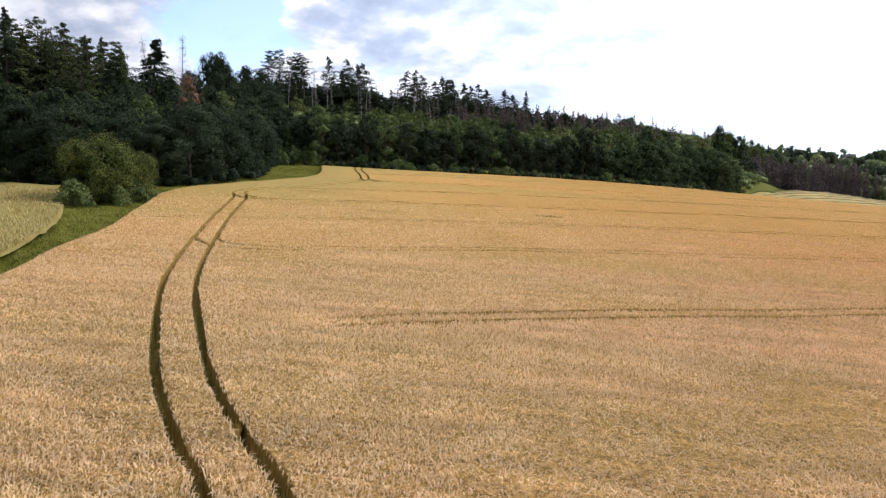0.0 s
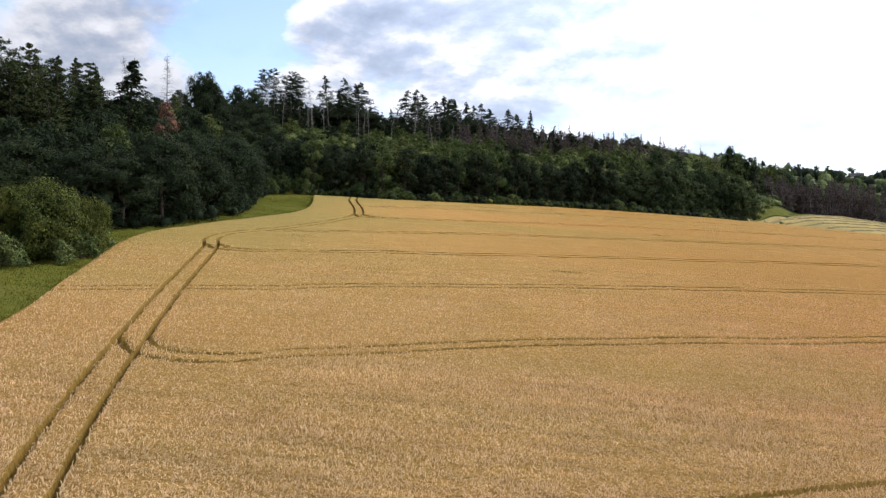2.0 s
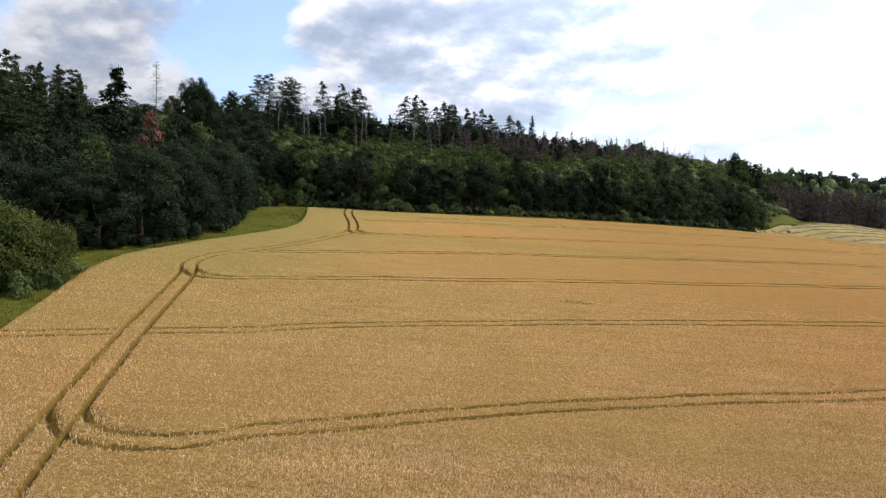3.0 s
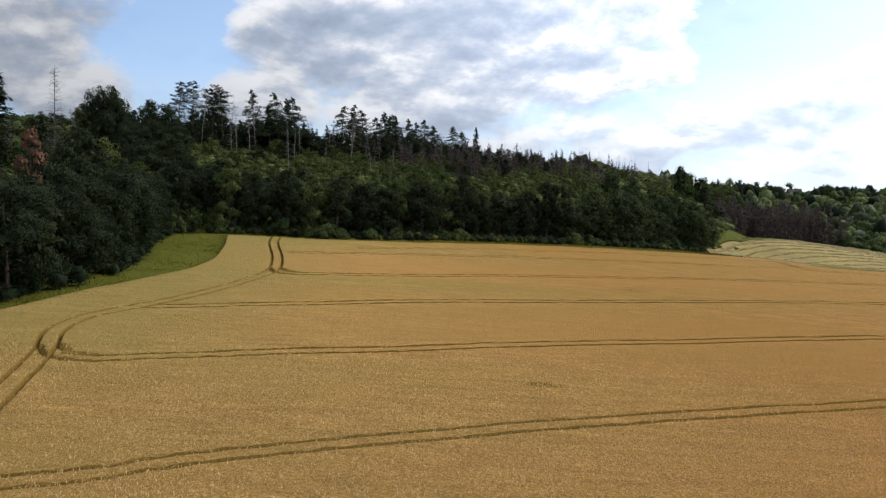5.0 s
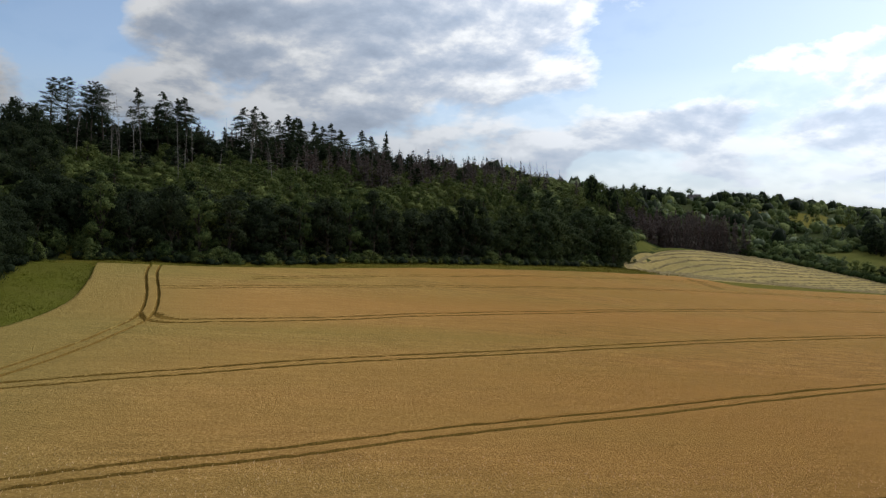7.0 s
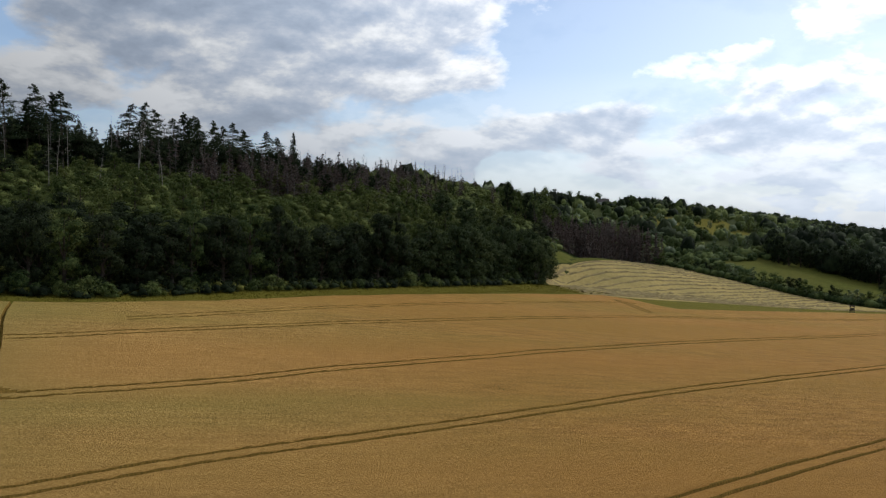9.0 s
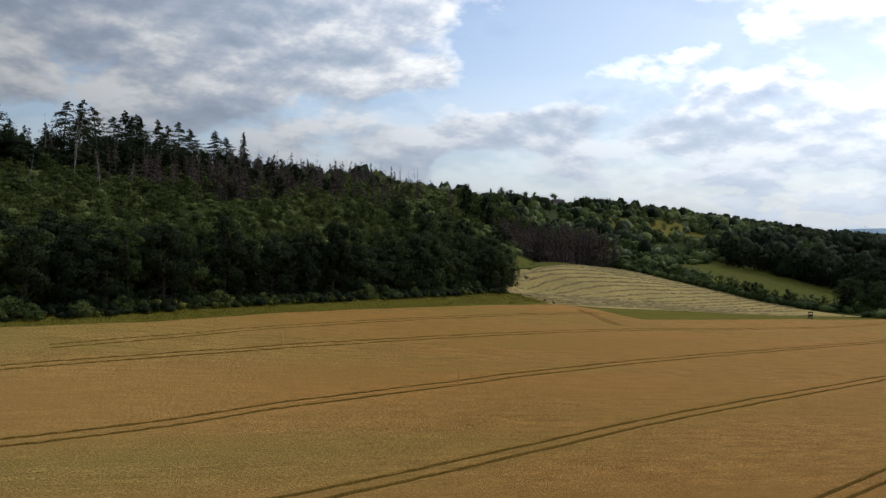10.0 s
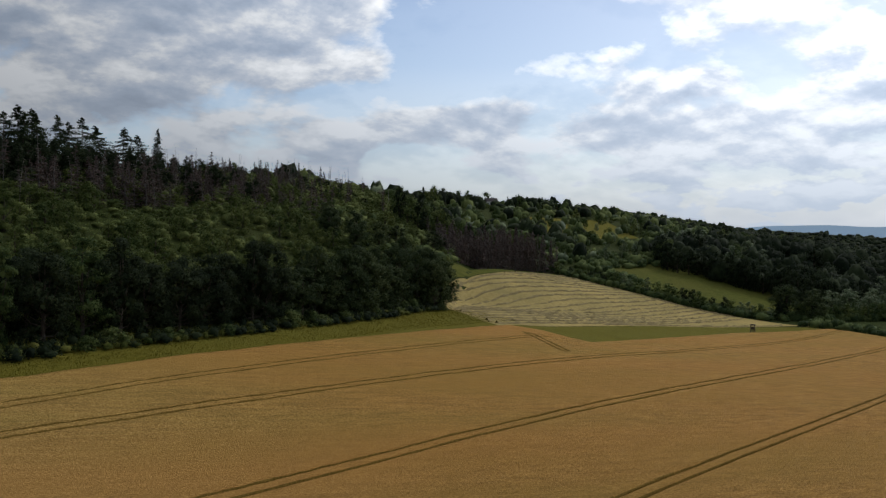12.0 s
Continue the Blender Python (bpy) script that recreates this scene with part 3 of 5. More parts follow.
class Soup:
    """Gathers triangles for one mesh."""

    def __init__(self):
        self.v, self.f, self.n = [], [], 0

    def add(self, verts, faces):
        self.v.append(np.asarray(verts, float).reshape(-1, 3))
        self.f.append(np.asarray(faces, int) + self.n)
        self.n += len(self.v[-1])

    def tube(self, path, radii, sides=6):
        path = np.asarray(path, float)
        rings = []
        for k, p in enumerate(path):
            d = path[min(k + 1, len(path) - 1)] - path[max(k - 1, 0)]
            d = d / (np.linalg.norm(d) + 1e-9)
            a = np.cross(d, (0.3, 0.9, 0.2))
            a /= np.linalg.norm(a) + 1e-9
            b = np.cross(d, a)
            th = np.linspace(0, 2 * np.pi, sides, endpoint=False)[:, None]
            rings.append(p + radii[k] * (np.cos(th) * a + np.sin(th) * b))
        v = np.vstack(rings)
        f = []
        for k in range(len(path) - 1):
            for s in range(sides):
                i, j = k * sides + s, k * sides + (s + 1) % sides
                f += [(i, j, j + sides), (i, j + sides, i + sides)]
        self.add(v, f)

    def leaves(self, centres, normals, size, rng, jitter=0.9, droop=0.0, aspect=0.62):
        """Small folded leaf sprays, two triangles each, facing roughly along the normals."""
        n = len(centres)
        nrm = normals + rng.normal(0, jitter * 0.5, (n, 3))
        nrm /= np.linalg.norm(nrm, axis=1, keepdims=True) + 1e-9
        r = rng.normal(0, 1, (n, 3)) + np.array((0, 0, -droop))
        a = r - (r * nrm).sum(1, keepdims=True) * nrm
        a /= np.linalg.norm(a, axis=1, keepdims=True) + 1e-9
        b = np.cross(nrm, a)
        s = size * rng.uniform(0.6, 1.35, (n, 1))
        fold = nrm * s * rng.uniform(-0.35, 0.1, (n, 1))
        v = np.stack([centres - a * s * 0.5, centres + b * s * aspect * 0.5 + fold, centres + a * s * 0.55, centres - b * s * aspect * 0.5 + fold], 1)
        base = np.arange(n)[:, None] * 4
        self.add(v.reshape(-1, 3), np.vstack([base + (0, 1, 2), base + (0, 2, 3)]))

    def mesh(self, name, mat, smooth=False):
        return mesh_of(name, np.vstack(self.v), np.vstack(self.f), mat, smooth=smooth)


def sphere_points(n, rng):
    p = rng.normal(0, 1, (n, 3))
    return p / np.linalg.norm(p, axis=1, keepdims=True)


def broadleaf(seed, tall, wide, lobes, per, leaf, mat, skirt=0.12, name="broadleaf_tree", bark=None, ragged=0.2, clumps=9, see_through=False, broad=0.35, foot=0.84):
    """A broadleaf tree of the given height and crown width: tapered trunk with limbs, and a crown of boughs, each of several leafy clumps, with gaps between."""
    rng = np.random.default_rng(seed)
    base = skirt * tall
    hh = tall - base
    f = (np.arange(lobes) + rng.uniform(0, 1, lobes)) / lobes
    th = np.arange(lobes) * 2.4 + rng.uniform(-0.5, 0.5, lobes)
    # half width of the crown at each height: full up to its broadest, domed above
    prof = np.where(f < broad, foot + (1 - foot) * f / broad, np.sqrt(np.clip(1 - ((f - broad) / (1.05 - broad)) ** 2.0, 0.02, 1)))
    R = wide * rng.uniform(0.16, 0.25, lobes)
    reach = np.maximum(prof * wide / 2 - R * 0.7, 0) * rng.uniform(1 - ragged * 1.6, 1.06, lobes)
    centres = np.stack([np.cos(th) * reach, np.sin(th) * reach, base + R * 0.55 + (hh - R * 1.45) * f], -1)
    crown, trunk = Soup(), Soup()
    mid = np.array((0, 0, base + hh * 0.42))
    for c, r in zip(centres, R):
        outward = (c - mid) / (np.linalg.norm(c - mid) + 1e-6)
        d = sphere_points(clumps, rng) + outward * 0.8 + (0, 0, 0.15)
        d /= np.linalg.norm(d, axis=1, keepdims=True)
        cc = c + d * r * (0.80, 0.80, 0.72) * rng.uniform(0.75, 1.1, (clumps, 1))
        rr = r * rng.uniform(0.28, 0.56, (clumps, 1))
        e = sphere_points(clumps * per, rng) + np.repeat(d, per, 0) * 0.55 + (0, 0, 0.15)
        e /= np.linalg.norm(e, axis=1, keepdims=True)
        p = np.repeat(cc, per, 0) + e * np.repeat(rr, per, 0) * (1.1, 1.1, 0.85) * rng.uniform(0.65, 1.2, (clumps * per, 1))
        p[:, 2] = np.maximum(p[:, 2], 0.12 + 0.1 * rng.random(len(p)))
        crown.leaves(p, e * 0.8 + np.repeat(d, per, 0) * 0.45 + (0, 0, 0.15), leaf, rng, jitter=0.5, droop=0.3)
        if not see_through:
            # dim inner foliage, so that the sky shows only through real gaps
            q = c + sphere_points(26, rng) * r * rng.uniform(0.1, 0.56, (26, 1))
            q[:, 2] = np.maximum(q[:, 2], 0.2)
            crown.leaves(q, sphere_points(26, rng), r * 0.44, rng, aspect=0.9)
    n_in = lobes * 4
    q = sphere_points(n_in, rng) * rng.uniform(0.05, 0.5, (n_in, 1)) * (wide / 2, wide / 2, hh / 2) + (0, 0, base + hh / 2)
    crown.leaves(q, sphere_points(n_in, rng), wide * 0.12, rng, aspect=0.9)
    lean = rng.normal(0, 0.03, 2)
    path = [(lean[0] * z * tall, lean[1] * z * tall, z * tall) for z in (0, 0.06, 0.25, 0.5, 0.8)]
    rad = tall * 0.02 + 0.06
    trunk.tube([(p[0], p[1], p[2] - 0.4 if k == 0 else p[2]) for k, p in enumerate(path)], [rad * 1.5, rad, rad * 0.8, rad * 0.5, rad * 0.12], 7)
    for c in centres[:: max(1, lobes // 9)]:
        z0 = max(0.1 * tall, c[2] * 0.5)
        s = np.array((lean[0] * z0, lean[1] * z0, z0))
        trunk.tube([s, s * 0.45 + c * 0.55 + (0, 0, -0.05 * tall), c], [rad * 0.42, rad * 0.25, rad * 0.06], 5)
    return tree_of(name, trunk.mesh("trunk", bark or M_BARK, True), crown.mesh("crown", mat))


def thicket(name, pts, wide, tall, leaf, per, mat, label, category, seed=1, rings=4, spokes=9, solid=0.86):
    """Closed undergrowth or far woodland: many uneven leafy domes in one mesh, each a lumpy body with loose sprays over it."""
    rng = np.random.default_rng(seed)
    pts = np.asarray(pts, float)
    n = len(pts)
    w, h = wide * rng.uniform(0.6, 1.3, (n, 1, 1)), tall * rng.uniform(0.5, 1.12, (n, 1, 1)) * np.where(rng.random((n, 1, 1)) < 0.1, 1.35, 1)
    h = np.minimum(h, 1.25 * w)
    size = np.concatenate([w * 0.5, w * 0.5, h * 0.62], 2)
    base = np.stack([pts[:, 0], pts[:, 1], height(pts[:, 0], pts[:, 1]) - 0.75], -1)[:, None]
    phase = rng.uniform(0, 6.28, (n, 4, 1))

    def swell(d):
        """How far the dome reaches in the directions d: lumps of two sizes."""
        a, b = np.arctan2(d[..., 1], d[..., 0]), d[..., 2]
        return (1 + 0.16 * np.sin(3 * a + phase[:, 0] + 2 * b) + 0.11 * np.sin(5 * a + phase[:, 1] - 5 * b) + 0.08 * np.sin(7 * b + 2 * a + phase[:, 2]))[..., None]

    s = Soup()
    # the body
    el = np.radians(np.linspace(-28, 68, rings))
    th = np.linspace(0, 2 * np.pi, spokes, endpoint=False)
    d = np.stack([np.outer(np.cos(el), np.cos(th)), np.outer(np.cos(el), np.sin(th)), np.outer(np.sin(el), np.ones(spokes))], -1).reshape(-1, 3)
    d = np.vstack([d, (0, 0, 0.94)])[None].repeat(n, 0)
    body = d * swell(d) * size * solid * rng.uniform(0.84, 1.1, (n, d.shape[1], 1)) + np.concatenate([0 * w, 0 * w, h * 0.36], 2)
    body[..., 2] = np.maximum(body[..., 2], -0.2)
    f = []
    for r in range(rings - 1):
        for c in range(spokes):
            a, b = r * spokes + c, r * spokes + (c + 1) % spokes
            f += [(a, b, b + spokes), (a, b + spokes, a + spokes)]
    f += [((rings - 1) * spokes + c, (rings - 1) * spokes + (c + 1) % spokes, rings * spokes) for c in range(spokes)]
    f = np.array(f)[None] + (np.arange(n) * d.shape[1])[:, None, None]
    s.add((body + base).reshape(-1, 3), f.reshape(-1, 3))
    # the sprays
    d = rng.normal(0, 1, (n, per, 3))
    d[..., 2] = d[..., 2] * 0.8 + 0.35
    d /= np.linalg.norm(d, axis=2, keepdims=True)
    p = d * swell(d) * size * rng.uniform(solid - 0.04, 1.08, (n, per, 1)) + np.concatenate([0 * w, 0 * w, h * 0.36], 2)
    p[..., 2] = np.maximum(p[..., 2], 0.05)
    s.leaves((p + base).reshape(-1, 3), (d + (0, 0, 0.25)).reshape(-1, 3), leaf, rng, jitter=0.6, droop=0.2, aspect=0.75)
    return tagged(new(name, s.mesh(name, mat)), label, category, kind="stuff")


def tree_of(name, trunk_mesh, crown_mesh=None):
    t = new(name)
    t.empty_display_size = 0.5
    a = new("trunk", trunk_mesh)
    a.parent = t
    if crown_mesh:
        b = new("crown", crown_mesh)
        b.parent = t
    return t


def conifer(seed, tall, wide, bare, whorls, mat, sprays=9, name="spruce_tree", bark=None, sparse=0.0, droop=0.28, twigs=True, spray=None, boughs=(4, 7)):
    """A conifer: straight trunk, whorls of boughs with hanging sprays from the height bare (a share of the tree) up."""
    rng = np.random.default_rng(seed)
    crown, trunk = Soup(), Soup()
    rad = 0.012 * tall + 0.05
    bend = rng.normal(0, 0.012, 2)
    at = lambda z: np.array((bend[0] * z * z / tall * 4, bend[1] * z * z / tall * 4, z))
    trunk.tube([at(z * tall) - (0, 0, 0.5 * (z == 0)) for z in (0, 0.1, 0.4, 0.75, 1.0)], [rad * 1.25, rad, rad * 0.72, rad * 0.38, rad * 0.06], 6)
    for k in range(whorls):
        f = (k + rng.uniform(-0.3, 0.3)) / whorls
        z = tall * (bare + (1 - bare) * np.clip(f, 0, 0.995))
        reach = wide / 2 * (1 - f) ** 0.82 + 0.15
        for _ in range(rng.integers(*boughs)):
            if rng.random() < sparse:
                continue
            th, r = rng.uniform(0, 2 * np.pi), reach * rng.uniform(0.5, 1.15)
            out = np.array((np.cos(th), np.sin(th), 0))
            zb = z + rng.uniform(-0.65, 0.65) * tall * (1 - bare) / whorls
            zb = min(zb, tall * 0.99)
            tip = at(zb) + out * r + (0, 0, (rng.normal(0, 0.1) - droop) * r)
            trunk.tube([at(zb), tip], [rad * 0.16 + 0.015, 0.012], 3)
            n = max(3, int(sprays * (0.4 + r / wide * 1.4)))
            u = rng.uniform(0.25, 1.03, (n, 1))
            fan = np.array((-out[1], out[0], 0)) * rng.normal(0, 0.20 * r + 0.10, (n, 1)) * (1.3 - u)
            p = at(zb) + (tip - at(zb)) * u + fan + rng.normal(0, 0.03 * r + 0.055, (n, 3)) + (0, 0, -0.05)
            crown.leaves(p, np.tile((0, 0, 1.0), (n, 1)) + out * 0.3, spray or 0.25 * (wide / 4) ** 0.5 + 0.08, rng, jitter=0.9, droop=0.5, aspect=0.5)
    if twigs and bare > 0.15:
        for _ in range(int(10 * bare * tall / 6)):
            z, th = tall * rng.uniform(0.2 * bare, bare), rng.uniform(0, 6.28)
            r = rng.uniform(0.3, 0.16 * wide + 0.5)
            trunk.tube([at(z), at(z) + (np.cos(th) * r, np.sin(th) * r, -0.1 * r)], [0.03, 0.01], 3)
    return tree_of(name, trunk.mesh("trunk", bark or M_BARK, True), crown.mesh("crown", mat))


def pine(seed, tall, wide, bare, limbs, mat, per=40, spray=0.34, name="pine_tree", bark=None, dome=2.2):
    """An old pine or spruce with an open, uneven crown: rising limbs that carry flat plates of needles, from the height bare (a share of the tree) up."""
    rng = np.random.default_rng(seed)
    crown, trunk = Soup(), Soup()
    rad = 0.009 * tall + 0.06
    bend = rng.normal(0, 0.012, 2)
    at = lambda z: np.array((bend[0] * z * z / tall * 4, bend[1] * z * z / tall * 4, z))
    trunk.tube([at(z * tall) - (0, 0, 0.5 * (z == 0)) for z in (0, 0.1, 0.4, 0.75, 0.99)], [rad * 1.25, rad, rad * 0.75, rad * 0.42, rad * 0.08], 6)
    for k in range(limbs):
        f = min(0.985, (k + rng.uniform(0, 1)) / limbs)
        z = tall * (bare + (1 - bare) * f)
        r = wide / 2 * (1 - f ** dome) ** 0.7 * rng.uniform(0.45, 1.12) + 0.25
        th = k * 2.4 + rng.uniform(-0.6, 0.6)
        out = np.array((np.cos(th), np.sin(th), 0))
        side = np.array((-out[1], out[0], 0))
        rise = (rng.uniform(-0.25, 0.10) + 0.42 * f) * r
        tip = at(z) + out * r + (0, 0, rise)
        knee = at(z) + out * r * 0.5 + (0, 0, rise * 0.25)
        trunk.tube([at(z), knee, tip], [rad * 0.2 + 0.02, rad * 0.12 + 0.015, 0.012], 3)
        plates = 2 + int(r > 1.6) + int(r > 2.6)
        for j in range(plates):
            u = 1.0 - 0.28 * j + rng.uniform(-0.1, 0.05)
            c = at(z) * (1 - u) + tip * u + side * rng.normal(0, 0.20) * r + (0, 0, rng.uniform(-0.1, 0.15))
            w = (0.24 * r + 0.28) * rng.uniform(0.7, 1.2)
            n = int(per * rng.uniform(0.6, 1.2))
            p = sphere_points(n, rng) * rng.uniform(0.3, 1.05, (n, 1)) * (w, w, 0.28 * w + 0.08)
            p[:, 2] -= 0.10 * (p[:, 0] ** 2 + p[:, 1] ** 2) / (w + 0.1)
            crown.leaves(p + c, np.tile((0, 0, 1.0), (n, 1)) + out * 0.25, spray, rng, jitter=0.8, droop=0.4, aspect=0.45)
    for _ in range(int(26 * bare)):
        z, th = tall * rng.uniform(0.25 * bare, bare), rng.uniform(0, 6.28)
        r = rng.uniform(0.3, 0.13 * wide + 0.4)
        trunk.tube([at(z), at(z) + (np.cos(th) * r, np.sin(th) * r, -0.15 * r)], [0.03, 0.01], 3)
    return tree_of(name, trunk.mesh("trunk", bark or M_BARK, True), crown.mesh("crown", mat))


def dead_tree(seed, tall, branches, mat=None, name="dead_tree", wide=2.4, slim=1.0):
    """A dead conifer: pale bare trunk with broken, bare branches."""
    rng = np.random.default_rng(seed)
    s = Soup()
    rad = (0.007 * tall + 0.04) * slim
    bend = rng.normal(0, 0.02, 2)
    at = lambda z: np.array((bend[0] * z * z / tall * 3, bend[1] * z * z / tall * 3, z))
    s.tube([at(z * tall) - (0, 0, 0.5 * (z == 0)) for z in (0, 0.15, 0.5, 0.8, 1.0)], [rad * 1.2, rad, rad * 0.75, rad * 0.45, rad * 0.12], 6)
    for _ in range(branches):
        f = rng.uniform(0.3, 0.98)
        z, th = f * tall, rng.uniform(0, 6.28)
        r = wide / 2 * (1.15 - f) * rng.uniform(0.5, 1.2) + 0.2
        o = np.array((np.cos(th), np.sin(th), 0))
        mid = at(z) + o * r * 0.55 + (0, 0, 0.10 * r)
        s.tube([at(z), mid, at(z) + o * r + (0, 0, rng.uniform(-0.25, 0.35) * r)], [0.032, 0.022, 0.010], 3)
        s.tube([mid, mid + (o[1] * r * 0.4, -o[0] * r * 0.4, 0.1 * r)], [0.022, 0.01], 3)
    return tree_of(name, s.mesh("trunk", mat or M_PALE, True))


RNG = np.random.default_rng(7)


def plant(proto, x, y, scale=1.0, tall=None, turn=None, group="", label="", category="", sink=0.0):
    """Puts a copy of a prototype on the ground."""
    m = Matrix.LocRotScale((x, y, ground_z(x, y) - sink), Euler((0, 0, RNG.uniform(0, 6.28) if turn is None else turn)), (1, 1, 1))
    c = copy_thing(proto, m)
    c.scale = (scale, scale, scale if tall is None else tall)
    return tagged(c, label, category, group)


def retire(protos):
    """Prototypes are not part of the place."""
    for p in protos:
        for o in (*p.children_recursive, p):
            bpy.data.objects.remove(o)


def edge_point(u, s):
    """A place u metres along the wood's edge and s metres into the wood; the edge bows out towards the field."""
    return EDGE0 + EDGE_DIR * u + EDGE_N * (s + np.interp(u, (-20, 0, 22, 85, 120, 150, 175), (0, -1.5, -9.5, -9.5, -7.5, -1, 4)))


# ---- grass verges, meadows and the neighbouring crop ----


def sheet(name, rows, lift, mat, label, category, kind="structure", across=10, bumpy=0.0):
    """Ground cover between two border lines: rows of ((x, y), (x, y)), from one end to the other."""
    a = smooth_path([r[0] for r in rows], 2.0)
    k = np.linspace(0, 1, len(a))
    b0 = smooth_path([r[1] for r in rows], 2.0)
    kb = np.linspace(0, 1, len(b0))
    b = np.stack([np.interp(k, kb, b0[:, 0]), np.interp(k, kb, b0[:, 1])], -1)
    t = np.linspace(0, 1, across + 1)[None, :, None]
    P = a[:, None] * (1 - t) + b[:, None] * t
    rng = np.random.default_rng(5)
    Z = height(P[..., 0], P[..., 1]) - 0.75 + lift + rng.normal(0, bumpy, P.shape[:2])
    V = np.concatenate([P, Z[..., None]], -1).reshape(-1, 3)
    me = mesh_of(name, V, grid_faces(len(a), across + 1), mat, smooth=True)
    return tagged(new(name, me), label, category, kind=kind)


VERGE = [((-9, -30), (-14, -30)), ((-18.7, 20), (-24.5, 20)), ((-22.5, 36.2), (-28, 36)), ((-25.5, 46.9), (-31, 47)), ((-28.1, 59.2), (-35.5, 59)),
         ((-32.9, 75.5), (-46, 75)), ((-36.6, 89), (-52, 88)), ((-39.9, 102.4), (-56, 104)), ((-38.4, 118), (-48, 120)), ((-34.3, 131), (-46, 133)),
         ((-30.5, 141), (-46, 143)), ((-28.9, 152), (-46, 153)), ((-30.5, 166.7), (-48, 168)), ((-33.4, 183), (-48, 190))]
sheet("grass_verge", VERGE, 0.14, M_VERGE, "mown green grass strip along the wheat", "grass verge", across=8, bumpy=0.03)
sheet("grass_verge", [((-40, 180), (-44, 200)), ((-33.7, 182.2), (-36, 198)), ((-15, 185.7), (-18, 203)), ((3.7, 193.1), (-2, 210)), ((21.2, 203.2), (14, 219)), ((52.1, 219.7), (42, 236)),
                      ((80, 234.7), (72, 256)), ((105, 248.5), (104, 292))], 0.15, M_GRASS, "rough olive grass strip below the wood", "grass verge", across=10, bumpy=0.04)
sheet("grass_verge", [((112.0, 243.2), (108.5, 257)), ((116.2, 229.6), (122, 255)), ((130, 234.3), (140, 261.5)), ((165, 247.4), (172, 272.5)), ((195, 258.7), (215, 281)), ((235, 268.2), (250, 286)),
                      ((262, 274.6), (268, 284))], 0.13, M_GRASS, "rough green grass strip beside the mown hay", "grass verge", across=10, bumpy=0.04)
HAY = [((104, 250.5), (103, 256)), ((107, 252), (106, 284)), ((112, 254), (118, 316)), ((122, 255), (138, 341)), ((140, 261.5), (170, 364)), ((172, 272.5), (205, 391)), ((205, 279), (224, 398)),
       ((235, 285), (236, 378)), ((258, 289), (250, 345)), ((268, 286), (263, 303))]
sheet("hay_meadow", HAY, 0.19, M_HAY, "pale mown hay meadow with rows of drying grass", "hay meadow", across=16, bumpy=0.03)
sheet("pasture", [((258, 392), (285, 428)), ((268, 368), (322, 440)), ((282, 340), (338, 405)), ((294, 322), (348, 376)), ((312, 310), (358, 350))], 0.2, M_PASTURE,
      "green pasture between hedges and woods", "pasture", across=10)
sheet("pasture", [((117, 316), (110, 322)), ((138, 342), (131, 350)), ((170, 365), (166, 373)), ((205, 392), (203, 397)), ((224, 399), (226, 402))], 0.2, M_PASTURE, "rough grass bank behind the mown hay", "grass bank", across=6)
sheet("pasture", [((318, 560), (372, 690)), ((352, 552), (412, 690)), ((388, 556), (450, 690)), ((424, 566), (488, 690))], 0.3, M_GRASS, "sunlit rough pasture between trees on the far slope", "pasture", across=12)
sheet("barley_field", [((-14, -30), (-120, -30)), ((-22, 20), (-120, 20)), ((-25.2, 36), (-120, 36)), ((-28.4, 47), (-120, 47)), ((-33.2, 60), (-120, 60)), ((-39.4, 73), (-120, 73)), ((-46.5, 86), (-120, 86)), ((-54, 99), (-120, 102)), ((-58, 107), (-110, 112))], 0.5, M_BARLEY,
      "pale yellow barley crop beside the wood", "barley field", kind="stuff", across=20, bumpy=0.06)

# ---- trees ----
OAKS = [broadleaf(10 + k, 14, (10.5, 9.5, 11.5, 10.0)[k], 18, 54, 0.27, M_OAK, skirt=0.02) for k in range(4)]
EDGE_TREES = [broadleaf(30 + k, 13, (8.8, 7.6, 9.8, 8.2, 9.0, 7.0)[k], (16, 14, 17, 15, 16, 13)[k], 46, 0.27, M_OAK if k < 5 else M_SCRUB, skirt=0.02, ragged=0.14 + 0.06 * (k % 3)) for k in range(6)]
END_TREES = [broadleaf(36 + k, 13, (8.8, 9.8, 8.2, 9.2)[k], (16, 17, 15, 16)[k], 46, 0.27, M_MAPLE, skirt=0.02, ragged=0.22) for k in range(4)]
BACK_TREES = [broadleaf(40 + k, 13, 9.5, 12, 20, 0.42, M_OAK if k < 3 else M_BEECH, skirt=0.05) for k in range(4)]
YOUNG = [broadleaf(50 + k, 7, (5.6, 6.4, 5.0, 6.0)[k], 8, 16, 0.31, M_BEECH, skirt=0.0, name="young_tree") for k in range(4)]
SHRUBS = [broadleaf(66 + k, 7, 10.2, 30, 56, 0.22, M_SHRUB, skirt=0.0, name="shrub", ragged=0.36, broad=0.66, foot=0.5) for k in range(2)]
BUSHES = [broadleaf(70 + k, 3.2, (4.2, 5.2, 3.6, 4.6)[k], 11, 16, 0.22, M_SCRUB, skirt=0.0, name="bush", ragged=0.6, broad=0.2, foot=1.0) for k in range(4)]
FAR_TREES = [broadleaf(90 + k, 11, (9.5, 11, 8.5, 8.5, 10.5, 7.5)[k], 9, 13, 0.52, m, skirt=0.0, name="far_tree", ragged=0.18) for k, m in enumerate((M_OAK, M_SCRUB, M_BEECH, M_OAK, M_SCRUB, M_WILLOW))]
